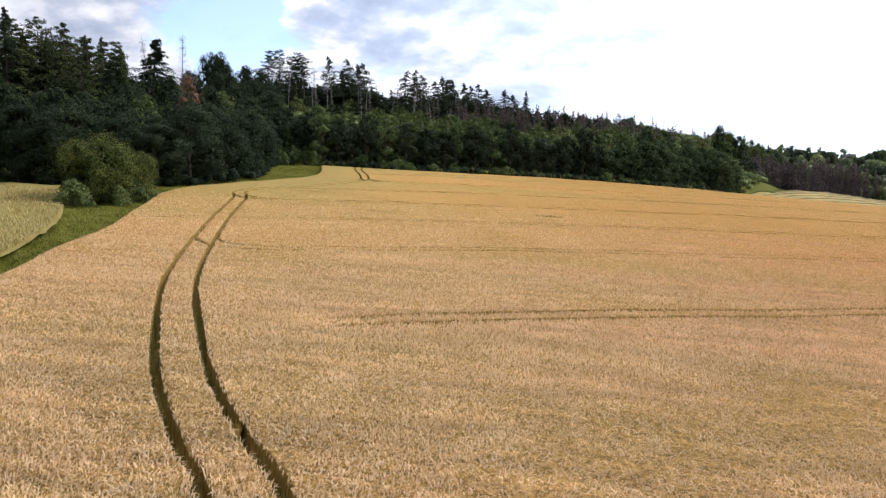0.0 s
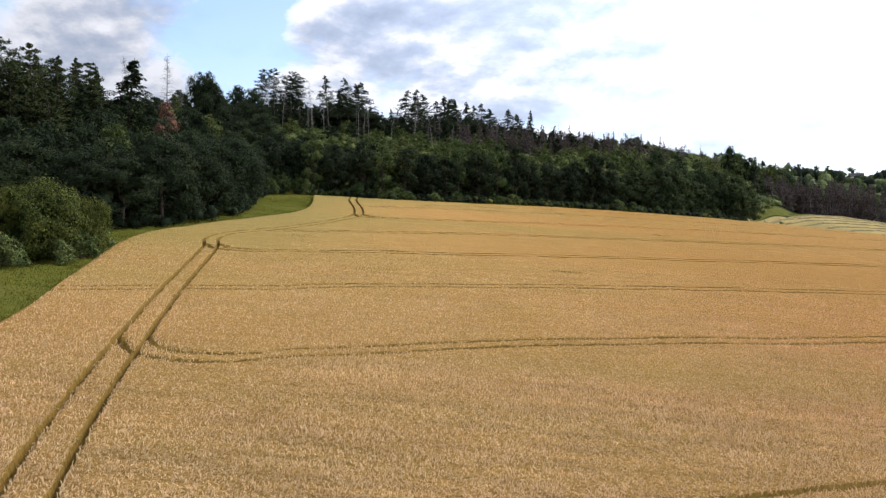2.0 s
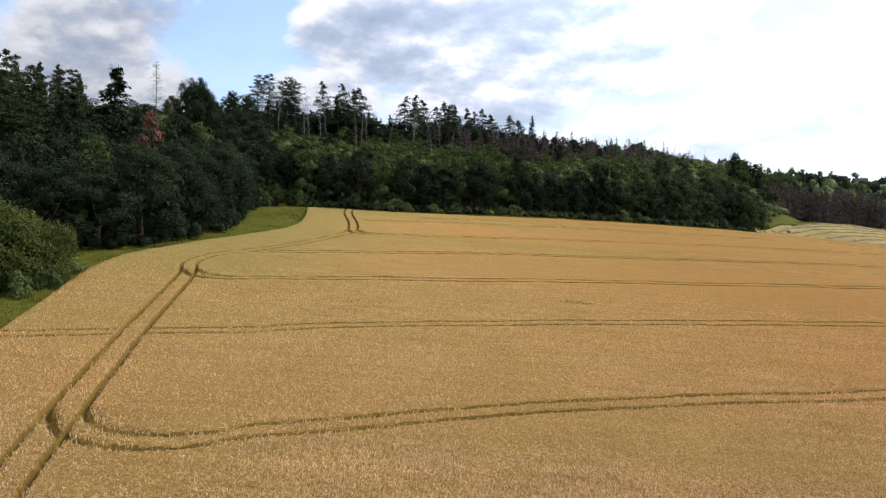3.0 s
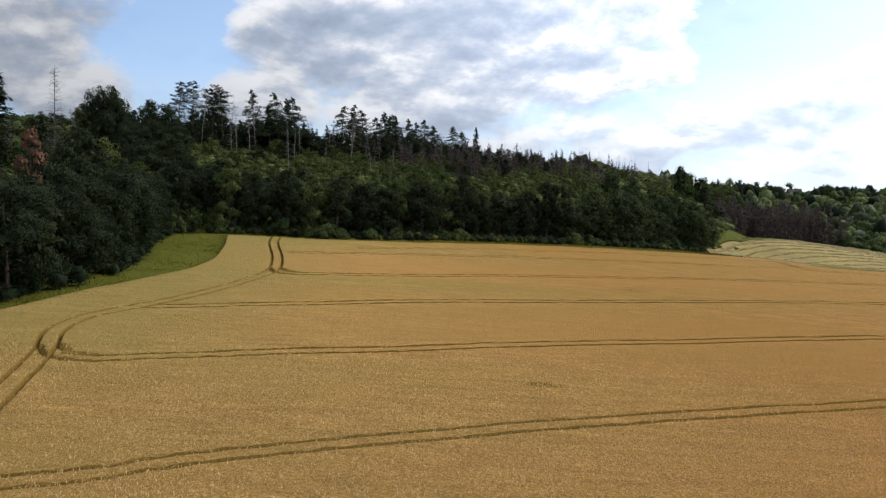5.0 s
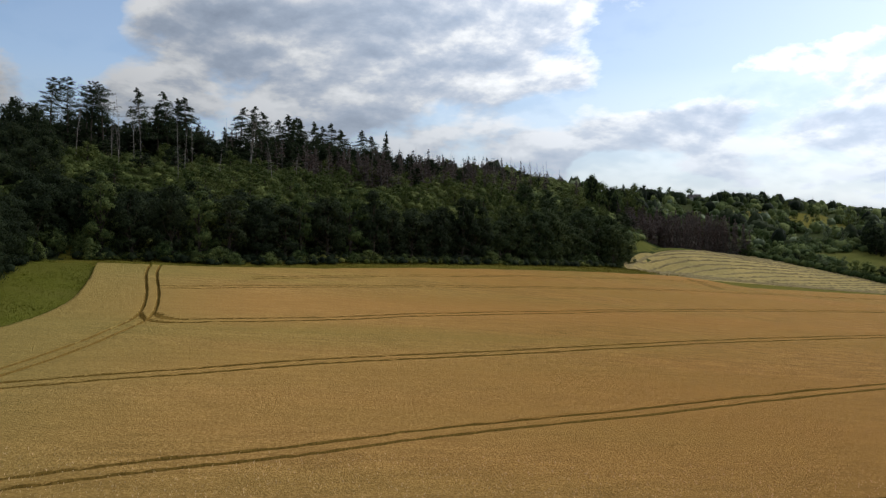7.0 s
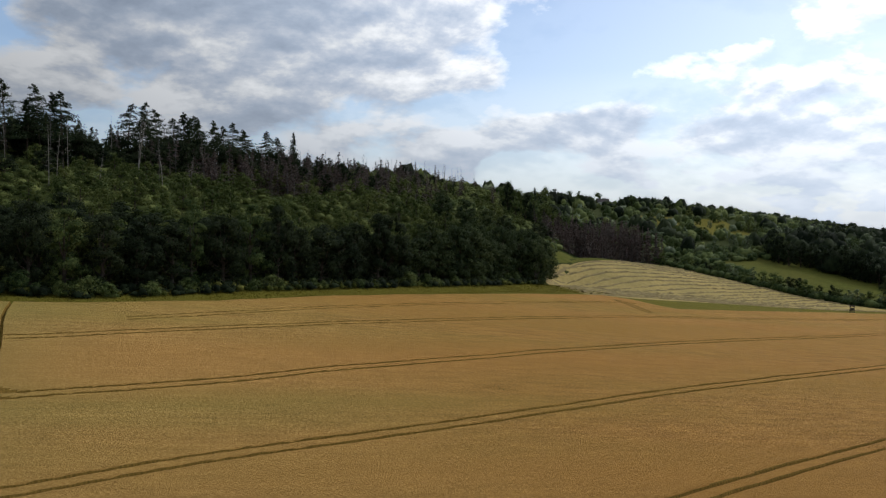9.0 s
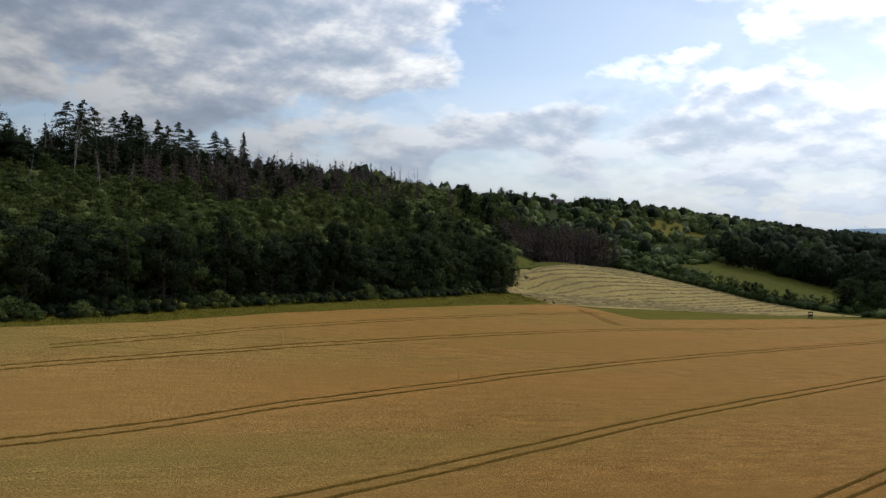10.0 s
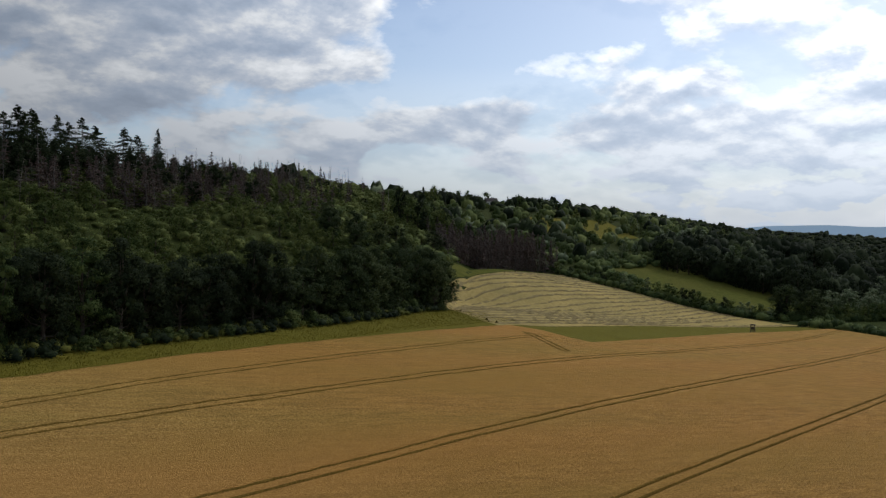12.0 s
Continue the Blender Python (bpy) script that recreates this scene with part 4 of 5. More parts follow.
WILLOWS = [broadleaf(110 + k, 10, 8, 12, 14, 0.40, M_WILLOW, skirt=0.02, name="willow_tree") for k in range(2)]
SPRUCES = [conifer(120 + k, 22, 11, 0.05, 44, M_NEEDLE, 80, droop=0.4, spray=0.34) for k in range(2)]
PINES = [pine(130 + k, 24, (11.5, 10.0, 12.5)[k], 0.16, 62, M_PINE, 30, 0.42, dome=(2.4, 1.7, 2.0)[k]) for k in range(3)]
TOPS = [pine(136 + k, 21, (8.0, 7.0, 9.0)[k], (0.50, 0.45, 0.55)[k], 40, M_NEEDLE, 40, 0.36, dome=3.0) for k in range(3)]
THIN = [conifer(140 + k, 15, (9.4, 7.6, 10.2, 8.0)[k], (0.32, 0.42, 0.36, 0.05)[k], (32, 28, 30, 40)[k], M_NEEDLE, 54, droop=0.10, name="thin_spruce_tree", sparse=(0.10, 0.3, 0.2, 0.0)[k], bark=M_GREY if k == 1 else M_BARK, spray=0.40, boughs=(2, 5)) for k in range(4)]
BROWNS = [conifer(150 + k, 14, (5.4, 4.6, 6.0)[k], 0.08, 15, M_BROWN, 14, name="dead_spruce_tree", sparse=0.05, bark=M_GREY, spray=0.50) for k in range(3)]
SNAGS = [dead_tree(160 + k, 13, 24 + 14 * k, mat=M_PALE if k < 2 else M_GREY, slim=0.55) for k in range(4)]
TALL_DEAD = dead_tree(170, 22, 170, wide=6.5, slim=0.7, mat=M_GREY)
RUSTY = broadleaf(180, 11, 5, 9, 14, 0.40, M_RUST, skirt=0.3, name="withered_tree", see_through=True)

L_OAK = ("dense dark green oak tree at the wood's edge", "tree")
L_EDGE = ("dark green broadleaf tree at the foot of the wooded hill", "tree")
L_YOUNG = ("bright green young tree on the cleared hillside", "young tree")
L_BUSH = ("low leafy green bush at the wood's foot", "bush")
L_PINE = ("tall pine with bare lower trunk and spreading crown", "pine tree")
L_SPRUCE = ("dark pointed spruce tree rising over the oaks", "spruce tree")
L_THIN = ("thin half-bare spruce on the hill crest", "spruce tree")
L_SNAG = ("bare dead conifer trunk on the hillside", "dead tree")
L_BROWN = ("brown dried-out dead spruce in a stand", "dead spruce")
L_FAR = ("rounded green tree on the far slope", "tree")
L_DARK = ("dark broadleaf tree of the wood beside the pasture", "tree")
L_HEDGE = ("bushy green hedge tree between meadow and pasture", "hedge tree")


def put(proto, x, y, tags, group, tall=None, scale=1.0):
    return plant(proto, x, y, scale, tall, group=group, label=tags[0], category=tags[1])


def pick(some):
    return some[RNG.integers(len(some))]


def left_wood():
    front = smooth_path([(-70, 117), (-58, 113), (-51, 113), (-47, 119), (-44.5, 127), (-42.5, 137), (-43.5, 150), (-46, 165), (-47.5, 180), (-46, 192)], 0.5)
    last = None
    for p in front:
        if last is None or np.linalg.norm(p - last) > 6.0:
            last = p
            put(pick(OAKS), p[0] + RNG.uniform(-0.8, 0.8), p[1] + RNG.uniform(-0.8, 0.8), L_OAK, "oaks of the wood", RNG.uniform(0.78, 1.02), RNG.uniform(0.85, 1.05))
    foot = [p + np.array((RNG.uniform(0.2, 4.2), RNG.uniform(-1.5, 1.0))) for p in front[::2]]
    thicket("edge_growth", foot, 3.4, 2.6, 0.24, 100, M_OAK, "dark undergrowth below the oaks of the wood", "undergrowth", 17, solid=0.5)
    for row, tall in ((7.0, 1.06), (14, 1.22), (21, 1.25)):
        last = None
        for k, p in enumerate(front):
            q = p + np.array((-row, 0.35 * row))
            if last is None or np.linalg.norm(q - last) > 7.2:
                last = q
                put(pick(BACK_TREES), q[0] + RNG.uniform(-1.5, 1.5), q[1] + RNG.uniform(-1.5, 1.5), L_OAK, "oaks of the wood", tall * RNG.uniform(0.82, 1.1), RNG.uniform(0.85, 1.05))
    for x, y, h in ((-92, 138, 28), (-86, 141, 27.5), (-81, 144, 28.5), (-77, 146, 28), (-74.5, 150, 26.5), (-88, 150, 26), (-97, 145, 25), (-80, 155, 25), (-104, 140, 25), (-84, 162, 24), (-92, 165, 24), (-75, 163, 23), (-100, 156, 25), (-90, 132, 24), (-95, 141, 26), (-83, 148, 25), (-79, 141, 24), (-72, 143, 21), (-88, 145, 27), (-99, 139, 27), (-73, 156, 23), (-84, 143.5, 25), (-90, 141, 25.5), (-79, 148, 24.5), (-76, 151.5, 23.5), (-71.5, 152.5, 22), (-94, 136, 26), (-88, 136, 24.5), (-82, 139.5, 23), (-103, 136, 28), (-97, 133, 26), (-86.3, 154.1, 26.7), (-78.9, 161.8, 26.1), (-79.3, 166, 27.9), (-74.3, 160.8, 26.9), (-74.8, 166.1, 26.4), (-84, 167, 27.3), (-86.6, 162.1, 27.8), (-73, 155.8, 24.7), (-80.5, 157.5, 26.3)):
        if RNG.random() < 0.4:
            put(pick(SPRUCES), x, y, L_SPRUCE, "spruces", h / 22, RNG.uniform(0.9, 1.2))
        else:
            put(pick(PINES), x, y, L_PINE, "pines of the wood", h / 24, RNG.uniform(0.95, 1.3))
    put(SPRUCES[0], -65.5, 157, L_SPRUCE, "spruces", 27.6 / 22, 2.0)
    for x, y, h in ((-98, 141, 20), (-93, 144, 21), (-88, 147, 21), (-84, 150, 20), (-79, 152, 20.5), (-75, 155, 19), (-71, 158, 18.5), (-95, 136, 19), (-90, 137, 20), (-85, 139, 19.5), (-80, 142, 19), (-76, 146, 18.5), (-70, 150, 17)):
        put(pick(BACK_TREES[:3]), x, y, L_OAK, "oaks of the wood", h / 13, RNG.uniform(0.85, 1.0))
    put(SPRUCES[1], -84, 137, L_SPRUCE, "spruces", 29.5 / 22, 1.1)
    put(TALL_DEAD, -74.5, 199.8, L_SNAG, "dead trees", 26 / 22, 1.2)
    for x, y, h in ((-81.8, 196.2, 24), (-70, 201.8, 18)):
        put(TALL_DEAD, x, y, L_SNAG, "dead trees", h / 22, RNG.uniform(0.8, 1.15))
    put(SNAGS[0], -72, 202, L_SNAG, "dead trees", 18 / 13)
    put(RUSTY, -53.0, 145.5, ("withered rust-brown tree among green oaks", "withered tree"), "", 19.5 / 11, 1.0)
    for x, y, h in ((-69.6, 216.6, 21.5), (-74, 221, 20.3), (-64, 214, 14.2), (-58, 205, 12.7), (-62, 225, 13.8), (-55, 215, 12.4), (-70, 236, 11.3), (-62, 243, 11.4), (-80, 205, 14), (-88, 195, 13.4)):
        put(pick(OAKS), x, y, L_OAK, "oaks of the wood", h / 14, 0.9)


def edge_wood():
    u = 3.0
    while u < 172:
        x, y = edge_point(u, 5.5 + (1.5 if u < 150 else 0))
        put(pick(END_TREES if u > 88 + RNG.uniform(-25, 25) else EDGE_TREES), x + RNG.uniform(-0.7, 0.7), y + RNG.uniform(-0.7, 0.7), L_EDGE, "trees of the wood's edge", RNG.uniform(0.76, 1.12) * np.interp(u, (0, 60, 110, 150, 170), (1.14, 1.1, 1.12, 1.16, 1.08)), RNG.uniform(0.85, 1.18))
        u += RNG.uniform(4.6, 6.2)
    for s, lo, end in ((12, 0.86, 161), (19, 0.7, 158), (27, 0.62, 78), (35, 0.55, 52)):
        u = -4.0
        while u < end:
            x, y = edge_point(u, s)
            put(pick(BACK_TREES if u < 90 else BACK_TREES[2:]), x + RNG.uniform(-1, 1), y + RNG.uniform(-1, 1), L_EDGE, "trees of the wood's edge", lo * RNG.uniform(0.85, 1.15), RNG.uniform(0.85, 1.05))
            u += RNG.uniform(5.5, 7.5)
    # round the end of the wood
    for u, s in ((173, 9), (175, 15.5), (175, 22.5), (173.5, 30), (171, 38), (168, 47), (172, 20), (160, 30), (158, 40)):
        x, y = edge_point(u, s)
        put(pick(END_TREES), x, y, L_EDGE, "trees of the wood's edge", RNG.uniform(0.75, 0.95), 0.95)
    for x, y, k, h in ((101.8, 279.0, 0, 1.08), (103.6, 286.5, 2, 1.02), (97.2, 274.2, 3, 1.08), (99.5, 284, 0, 1.08), (105.2, 294, 1, 0.98)):
        put(END_TREES[k], x, y, L_EDGE, "trees of the wood's edge", h, 1.0)
    # low bushes along its foot
    u = 0.0
    while u < 160:
        x, y = edge_point(u, RNG.uniform(1.8, 4.0))
        k = RNG.uniform(0.45, 1.25)
        put(pick(BUSHES), x, y, L_BUSH, "bushes along the wood", k * RNG.uniform(0.6, 1.3), k * 1.15)
        u += RNG.uniform(1.5, 10)
    foot = [edge_point(RNG.uniform(-2, 163), RNG.uniform(0.6, 5.5)) for _ in range(440)]
    thicket("edge_growth", foot[170:], 3.2, 2.3, 0.22, 90, M_OAK, "dark undergrowth at the foot of the wood", "undergrowth", 16, solid=0.5)
    thicket("edge_growth", foot[:170], 2.6, 1.8, 0.20, 90, M_SHRUB, "brambles and nettles at the foot of the wood", "undergrowth", 15, solid=0.5)


def hillside():
    for _ in range(40):
        x, y = edge_point(RNG.uniform(-20, 185), RNG.uniform(78, 118))
        put(pick(BACK_TREES[:3]), x, y, L_EDGE, "trees of the crest", RNG.uniform(0.4, 0.7), RNG.uniform(0.5, 0.8))
    for _ in range(330):
        u, s = RNG.uniform(-25, 300), RNG.uniform(20, 110)
        if s < 0.5 * (u - 160) + 20:
            continue
        x, y = edge_point(u, s)
        k = RNG.uniform(0.6, 1.25) * (1.0 if s < 60 else 0.8)
        put(pick(YOUNG), x, y, L_YOUNG, "young trees of the hillside", k, RNG.uniform(0.75, 1.25))
    pts, high = [], []
    while len(pts) < 2000:
        u, s = RNG.uniform(-60, 340), RNG.uniform(9, 125) + 0.2 * RNG.uniform(0, 200) * (RNG.random() < 0.3)
        s += 0.45 * max(0, u - 165)
        if u > -10 or s > 30:
            (high if s > 62 and u < 190 else pts).append(edge_point(u, s))
    thicket("undergrowth", high, 5.0, 2.6, 0.33, 120, M_BEECH, "low bright green scrub under the thin spruces of the hill", "undergrowth", 2, solid=0.55)
    thicket("undergrowth", pts, 4.8, 3.4, 0.32, 140, M_BEECH, "bright green scrub and saplings covering the hillside", "undergrowth", solid=0.55)


PALE = ((-52, 266, 14), (-50.4, 267, 13), (-34, 262, 15), (-32.5, 263, 14), (-74, 262, 12), (-48, 274, 17), (-24, 270, 10), (-10, 282, 12), (-3, 290, 11), (8, 305, 12), (15, 318, 11), (24, 326, 12))


def crest():
    # tops seen against the sky: place and height
    for x, y, h in ((-70.5, 274.5, 20.8), (-66.6, 277.4, 21.3), (-61.5, 281, 21.3), (-58.5, 283, 19.8), (-64, 286, 19.6)):
        put(TOPS[RNG.integers(3)], x, y, L_PINE, "pines of the crest", h / 21 * 1.02, RNG.uniform(0.9, 1.2))
    for x, y, h in ((-49.3, 288.7, 21.3), (-44.9, 291.2, 18.3), (-42, 292.8, 21.8), (-36.9, 295.4, 21.3), (-39, 299, 19.7), (-23.3, 322.9, 20.2), (-19.5, 329.3, 21.9), (-14.4, 336.2, 20),
                    (-6.8, 345.6, 19.9), (-3.4, 349.5, 20.1), (-10, 340, 18.3), (4.9, 358.6, 18.8), (10.5, 364.2, 19.2), (16.4, 370, 16.2), (23.2, 376.1, 16.1), (29, 381, 13.7), (-1, 342, 19.1), (7, 352, 17.2), (-17, 322, 18.4)):
        put(pick(THIN[:3]), x, y, L_THIN, "spruces of the crest", h / 15 * 1.04, RNG.uniform(1.15, 1.55))
    put(SPRUCES[1], 36.5, 398, L_SPRUCE, "spruces of the crest", 17 / 22, 0.75)
    put(THIN[3], -5.0, 331, L_THIN, "spruces of the crest", 20 / 15, 1.25)
    put(THIN[3], -46.5, 296, L_THIN, "spruces of the crest", 18 / 15)
    for x, y, h in ((-18, 302.1, 20.9), (-54.6, 285.5, 19.8), (-47, 278, 17), (-38, 285, 17.9), (-33, 280, 17), (-26.9, 316.5, 16.3), (-12, 300, 15), (0, 315, 15.5), (-60, 262, 18), (-52, 266, 17), (-8, 312, 15.7)):
        put(pick(SNAGS), x, y, L_SNAG, "dead trees of the hill", h / 13)
    put(SNAGS[1], -17.5, 297.5, L_SNAG, "dead trees of the hill", 20.5 / 13, 1.7)
    for x, y, h in PALE:
        put(SNAGS[0], x, y, L_SNAG, "dead trees of the hill", h / 13, 1.1)
    for _ in range(95):
        u = RNG.uniform(110, 350)
        s = RNG.uniform(95, 175) + 0.2 * max(0, u - 165)
        x, y = edge_point(u, s)
        put(pick(SNAGS), x, y, L_SNAG, "dead trees of the hill", RNG.uniform(0.55, 1.0), 0.8)
    for _ in range(110):
        x, y = edge_point(RNG.uniform(84, 205), RNG.uniform(74, 112))
        put(pick(BROWNS), x, y, L_BROWN, "dead spruces of the hill", RNG.uniform(0.45, 0.82), RNG.uniform(0.75, 1.1))
    for _ in range(45):
        u, s = RNG.uniform(90, 285), RNG.uniform(66, 140)
        s += 0.3 * max(0, u - 165)
        x, y = edge_point(u, s)
        put(pick(BROWNS), x, y, L_BROWN, "dead spruces of the hill", RNG.uniform(0.5, 0.85), RNG.uniform(0.8, 1.1))
    # dark and dead trees in front of the sky along the falling ridge
    for k in range(110):
        u = RNG.uniform(66, 275)
        x, y = edge_point(u, RNG.uniform(104, 152))
        h = np.interp(u, (66, 120, 150, 180, 220, 275), (12.5, 12, 10, 8, 5.5, 4.5)) * RNG.uniform(0.8, 1.02)
        if k % 5 < 2:
            put(pick(BACK_TREES[:3]), x, y, L_EDGE, "trees of the crest", h / 13, max(0.5, h / 13))
        elif k % 5 < 4:
            put(pick(BROWNS), x, y, L_BROWN, "dead spruces of the hill", h / 14, RNG.uniform(0.8, 1.1))
        else:
            put(THIN[3], x, y, L_THIN, "spruces of the crest", h / 15 * 1.1, 0.8)
    # broad crowns closing the crest
    for x, y, h in ((-76.4, 294.4, 7.9), (-71.6, 295.9, 11.3), (-67.6, 299.0, 12.0), (-63.7, 302.1, 12.6), (-58.6, 299.2, 9.1), (-54.2, 298.2, 11.0), (-50.6, 301.0, 11.9), (-46.1, 303.8, 12.7), (-42.1, 302.5, 12.7), (-38.4, 303.1, 11.9), (-34.7, 303.6, 11.3), (-32.2, 306.0, 10.1), (-25.2, 312.8, 7.2), (-19.6, 318.3, 9.3), (-13.8, 323.6, 9.6), (-7.6, 328.9, 11.3), (-2.3, 334.0, 12.9), (3.2, 339.0, 12.9), (8.9, 343.9, 11.6), (-18.1, 343.4, 8.2), (-5.9, 348.9, 10.4), (-75, 262, 14.9), (-68, 255, 15), (-80, 250, 16)):
        put(pick(BACK_TREES[:3]), x, y, L_EDGE, "trees of the crest", h / 13, 0.95)
        put(pick(BACK_TREES[:3]), x + 2.4, y - 5, L_EDGE, "trees of the crest", h / 13 * 0.88, 0.95)
        put(THIN[3], x - 1.6, y + 3.5, ("dense dark spruce among the trees of the crest", "spruce tree"), "spruces of the crest", h / 15 * RNG.uniform(0.95, 1.15), RNG.uniform(0.9, 1.2))


WOOD_SIDE = ((300, 320, 350, 383, 405, 415, 429, 452), (330, 326, 327, 326, 322, 314, 322, 340))


def on_terrace(x, y):
    """Open pasture on the far slope, with few trees."""
    a = x - 0.42 * (y - 560)
    return 578 < y < 690 and 325 < a < 425 and noise.noise((x / 18, y / 18, 9.0)) < 0.02


def valley():
    # stand of dead brown spruces behind the hay
    for _ in range(150):
        x = RNG.uniform(147, 232)
        y = np.interp(x, (140, 170, 205, 230), (364, 378, 402, 408)) + 32 * RNG.uniform(0, 1) ** 1.7
        put(pick(BROWNS), x, y, L_BROWN, "stand of dead spruces", RNG.uniform(1.1, 1.45) * np.interp(x, (147, 160, 178, 205, 222, 232), (0.5, 0.66, 0.9, 1.08, 1.05, 0.8)), RNG.uniform(0.85, 1.15))
    for _ in range(26):
        x = RNG.uniform(140, 235)
        y = np.interp(x, (140, 170, 205, 230), (398, 414, 438, 446)) + RNG.uniform(0, 14)
        put(pick(FAR_TREES), x, y, L_FAR, "trees of the far slope", RNG.uniform(1.2, 1.6), RNG.uniform(0.9, 1.2))
    # hedge along the right side of the hay
    hedge = smooth_path([(228, 410), (236, 398), (241, 380), (253, 352), (264, 318), (270, 309), (280, 306), (292, 300), (310, 292), (330, 285)], 1.0)
    side = smooth_path([(272, 290), (269, 280), (268, 268), (267, 254), (266, 238), (265, 220), (264, 200)], 1.0)
    last = None
    for p in hedge:
        if last is None or np.linalg.norm(p - last) > 3.4:
            last = p
            put(pick((FAR_TREES[1], FAR_TREES[4], FAR_TREES[5], FAR_TREES[0])), p[0] + RNG.uniform(-1, 1.5), p[1] + RNG.uniform(-1, 1.5), L_HEDGE, "hedge beside the hay", RNG.uniform(0.36, 0.66) + (0.12 if p[1] < 375 else 0), RNG.uniform(0.45, 0.75))
    thicket("hedge_growth", [p + RNG.normal(0, 1.6, 2) for p in np.repeat(np.vstack([hedge, side]), 2, 0)], 4.5, 3.2, 0.5, 60, M_SCRUB, "dense low growth of the valley hedge", "hedge", 9)
    put(END_TREES[1], 280, 308, ("broad rounded solitary tree in the hedge", "tree"), "", 15.2 / 13, 1.4)
    put(END_TREES[3], 288, 301.5, ("rounded solitary tree beside a gap in the hedge", "tree"), "", 14 / 13, 1.25)
    for x, y, k in ((303, 304, 1.25), (309, 300, 1.3), (318, 296, 1.2), (327, 300, 1.35), (338, 292, 1.3), (314, 303, 1.3), (332, 306, 1.3)):
        put(pick(WILLOWS), x, y, ("greyish green willow in the valley hedge", "willow"), "willows", k, k)
    # dark wood beside the pasture
    def in_wood(x, y):
        return y < 0.25 * (x - 345) + 470 and x > np.interp(y, *WOOD_SIDE)
    n = 0
    while n < 24:
        x, y = RNG.uniform(326, 326 + 190 * RNG.uniform(0.15, 1)), RNG.uniform(300, 480)
        if in_wood(x, y):
            n += 1
            put(pick(FAR_TREES[:1] + FAR_TREES[3:]), x, y, L_DARK, "wood beside the pasture", RNG.uniform(1.1, 1.6), RNG.uniform(1.0, 1.35))
    for y in np.arange(303, 452, 5.2):
        put(pick(FAR_TREES[:1] + FAR_TREES[3:4]), np.interp(y, *WOOD_SIDE) + 2.0 + RNG.uniform(-1.5, 1.5), y + RNG.uniform(-1.5, 1.5), L_DARK, "wood beside the pasture", RNG.uniform(1.3, 1.6), RNG.uniform(1.0, 1.25))
    put(FAR_TREES[0], 596, 635, ("rounded lone tree on the skyline of the far slope", "tree"), "", 1.5, 1.6)
    # scrub and trees on the far slope
    n = 0
    while n < 95:
        y = RNG.uniform(425, 700)
        x = RNG.uniform(110, 470 + (y - 430) * 1.0)
        if noise.noise((x / 60, y / 45, 2.0)) > 0.25 or on_terrace(x, y):
            continue
        if (x < 265 and y < 480) or in_wood(x, y) or (x < 360 and y < 442) or toe_side(x, y) > 20:
            continue
        n += 1
        put(pick(FAR_TREES[1:3] + FAR_TREES[4:]), x, y, L_FAR, "trees of the far slope", RNG.uniform(0.5, 1.2), RNG.uniform(0.6, 1.2))
    far_crest()
    pts, low = [], []
    while len(pts) < 1350:
        y = RNG.uniform(400, 1000)
        x = RNG.uniform(60, 520 + (y - 400) * 1.7)
        if (x < 262 and y < 485) or in_wood(x, y) or (x < 372 and y < 440):
            continue
        if (noise.noise((x / 60, y / 45, 2.0)) > 0.22 and y < 720) or on_terrace(x, y):
            continue
        if x - 10 > 1.03 * (y - 91) and x > 480:
            low.append((x, y))
            continue
        pts.append((x, y))
    dark = [p for p in ((RNG.uniform(326, 540), RNG.uniform(300, 490)) for _ in range(900)) if in_wood(*p)]
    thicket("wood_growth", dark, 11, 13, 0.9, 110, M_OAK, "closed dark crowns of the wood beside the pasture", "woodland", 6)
    scrub = [p for p in ((RNG.uniform(255, 345), RNG.uniform(385, 470)) for _ in range(260)) if p[1] > 425 + 0.15 * (p[0] - 285) or p[0] < 272]
    thicket("valley_scrub", scrub, 6, 4.5, 0.7, 60, M_SCRUB, "scrub bushes between the pasture and the far slope", "scrub", 7)
    thicket("far_woodland", low, 14, 8.5, 1.0, 60, M_OAK, "low dark woodland towards the horizon", "woodland", 8)
    # mixed greens; paler leaf colours take the larger share, standing in for haze
    cut = [0, 190, 740, 1180, 1350]
    for k, (m, wide, tall, text) in enumerate(((M_OAK, 12.5, 12.5, "dark woodland covering the far valley side"), (M_SCRUB, 10, 9.5, "lighter scrub and trees on the far valley side"),
                                               (M_BEECH, 9, 8, "bright green young trees on the far valley side"), (M_WILLOW, 9, 8, "greyish green trees on the far valley side, paled for haze"))):
        thicket("far_woodland", pts[cut[k]:cut[k + 1]], wide, tall, 0.9, 84, m, text, "woodland", 3 + k)


SKYLINE = ((9, 12.5, 15, 17, 19, 21, 22.6, 23.4, 25, 26.5, 29, 31, 34, 36, 38, 42, 46), (8, 8, 5, 5, 2.5, 3, 5, 19, 22, 18, 19, 16, 15, 15, 8, 8, 12))   # bearing, height of the trees


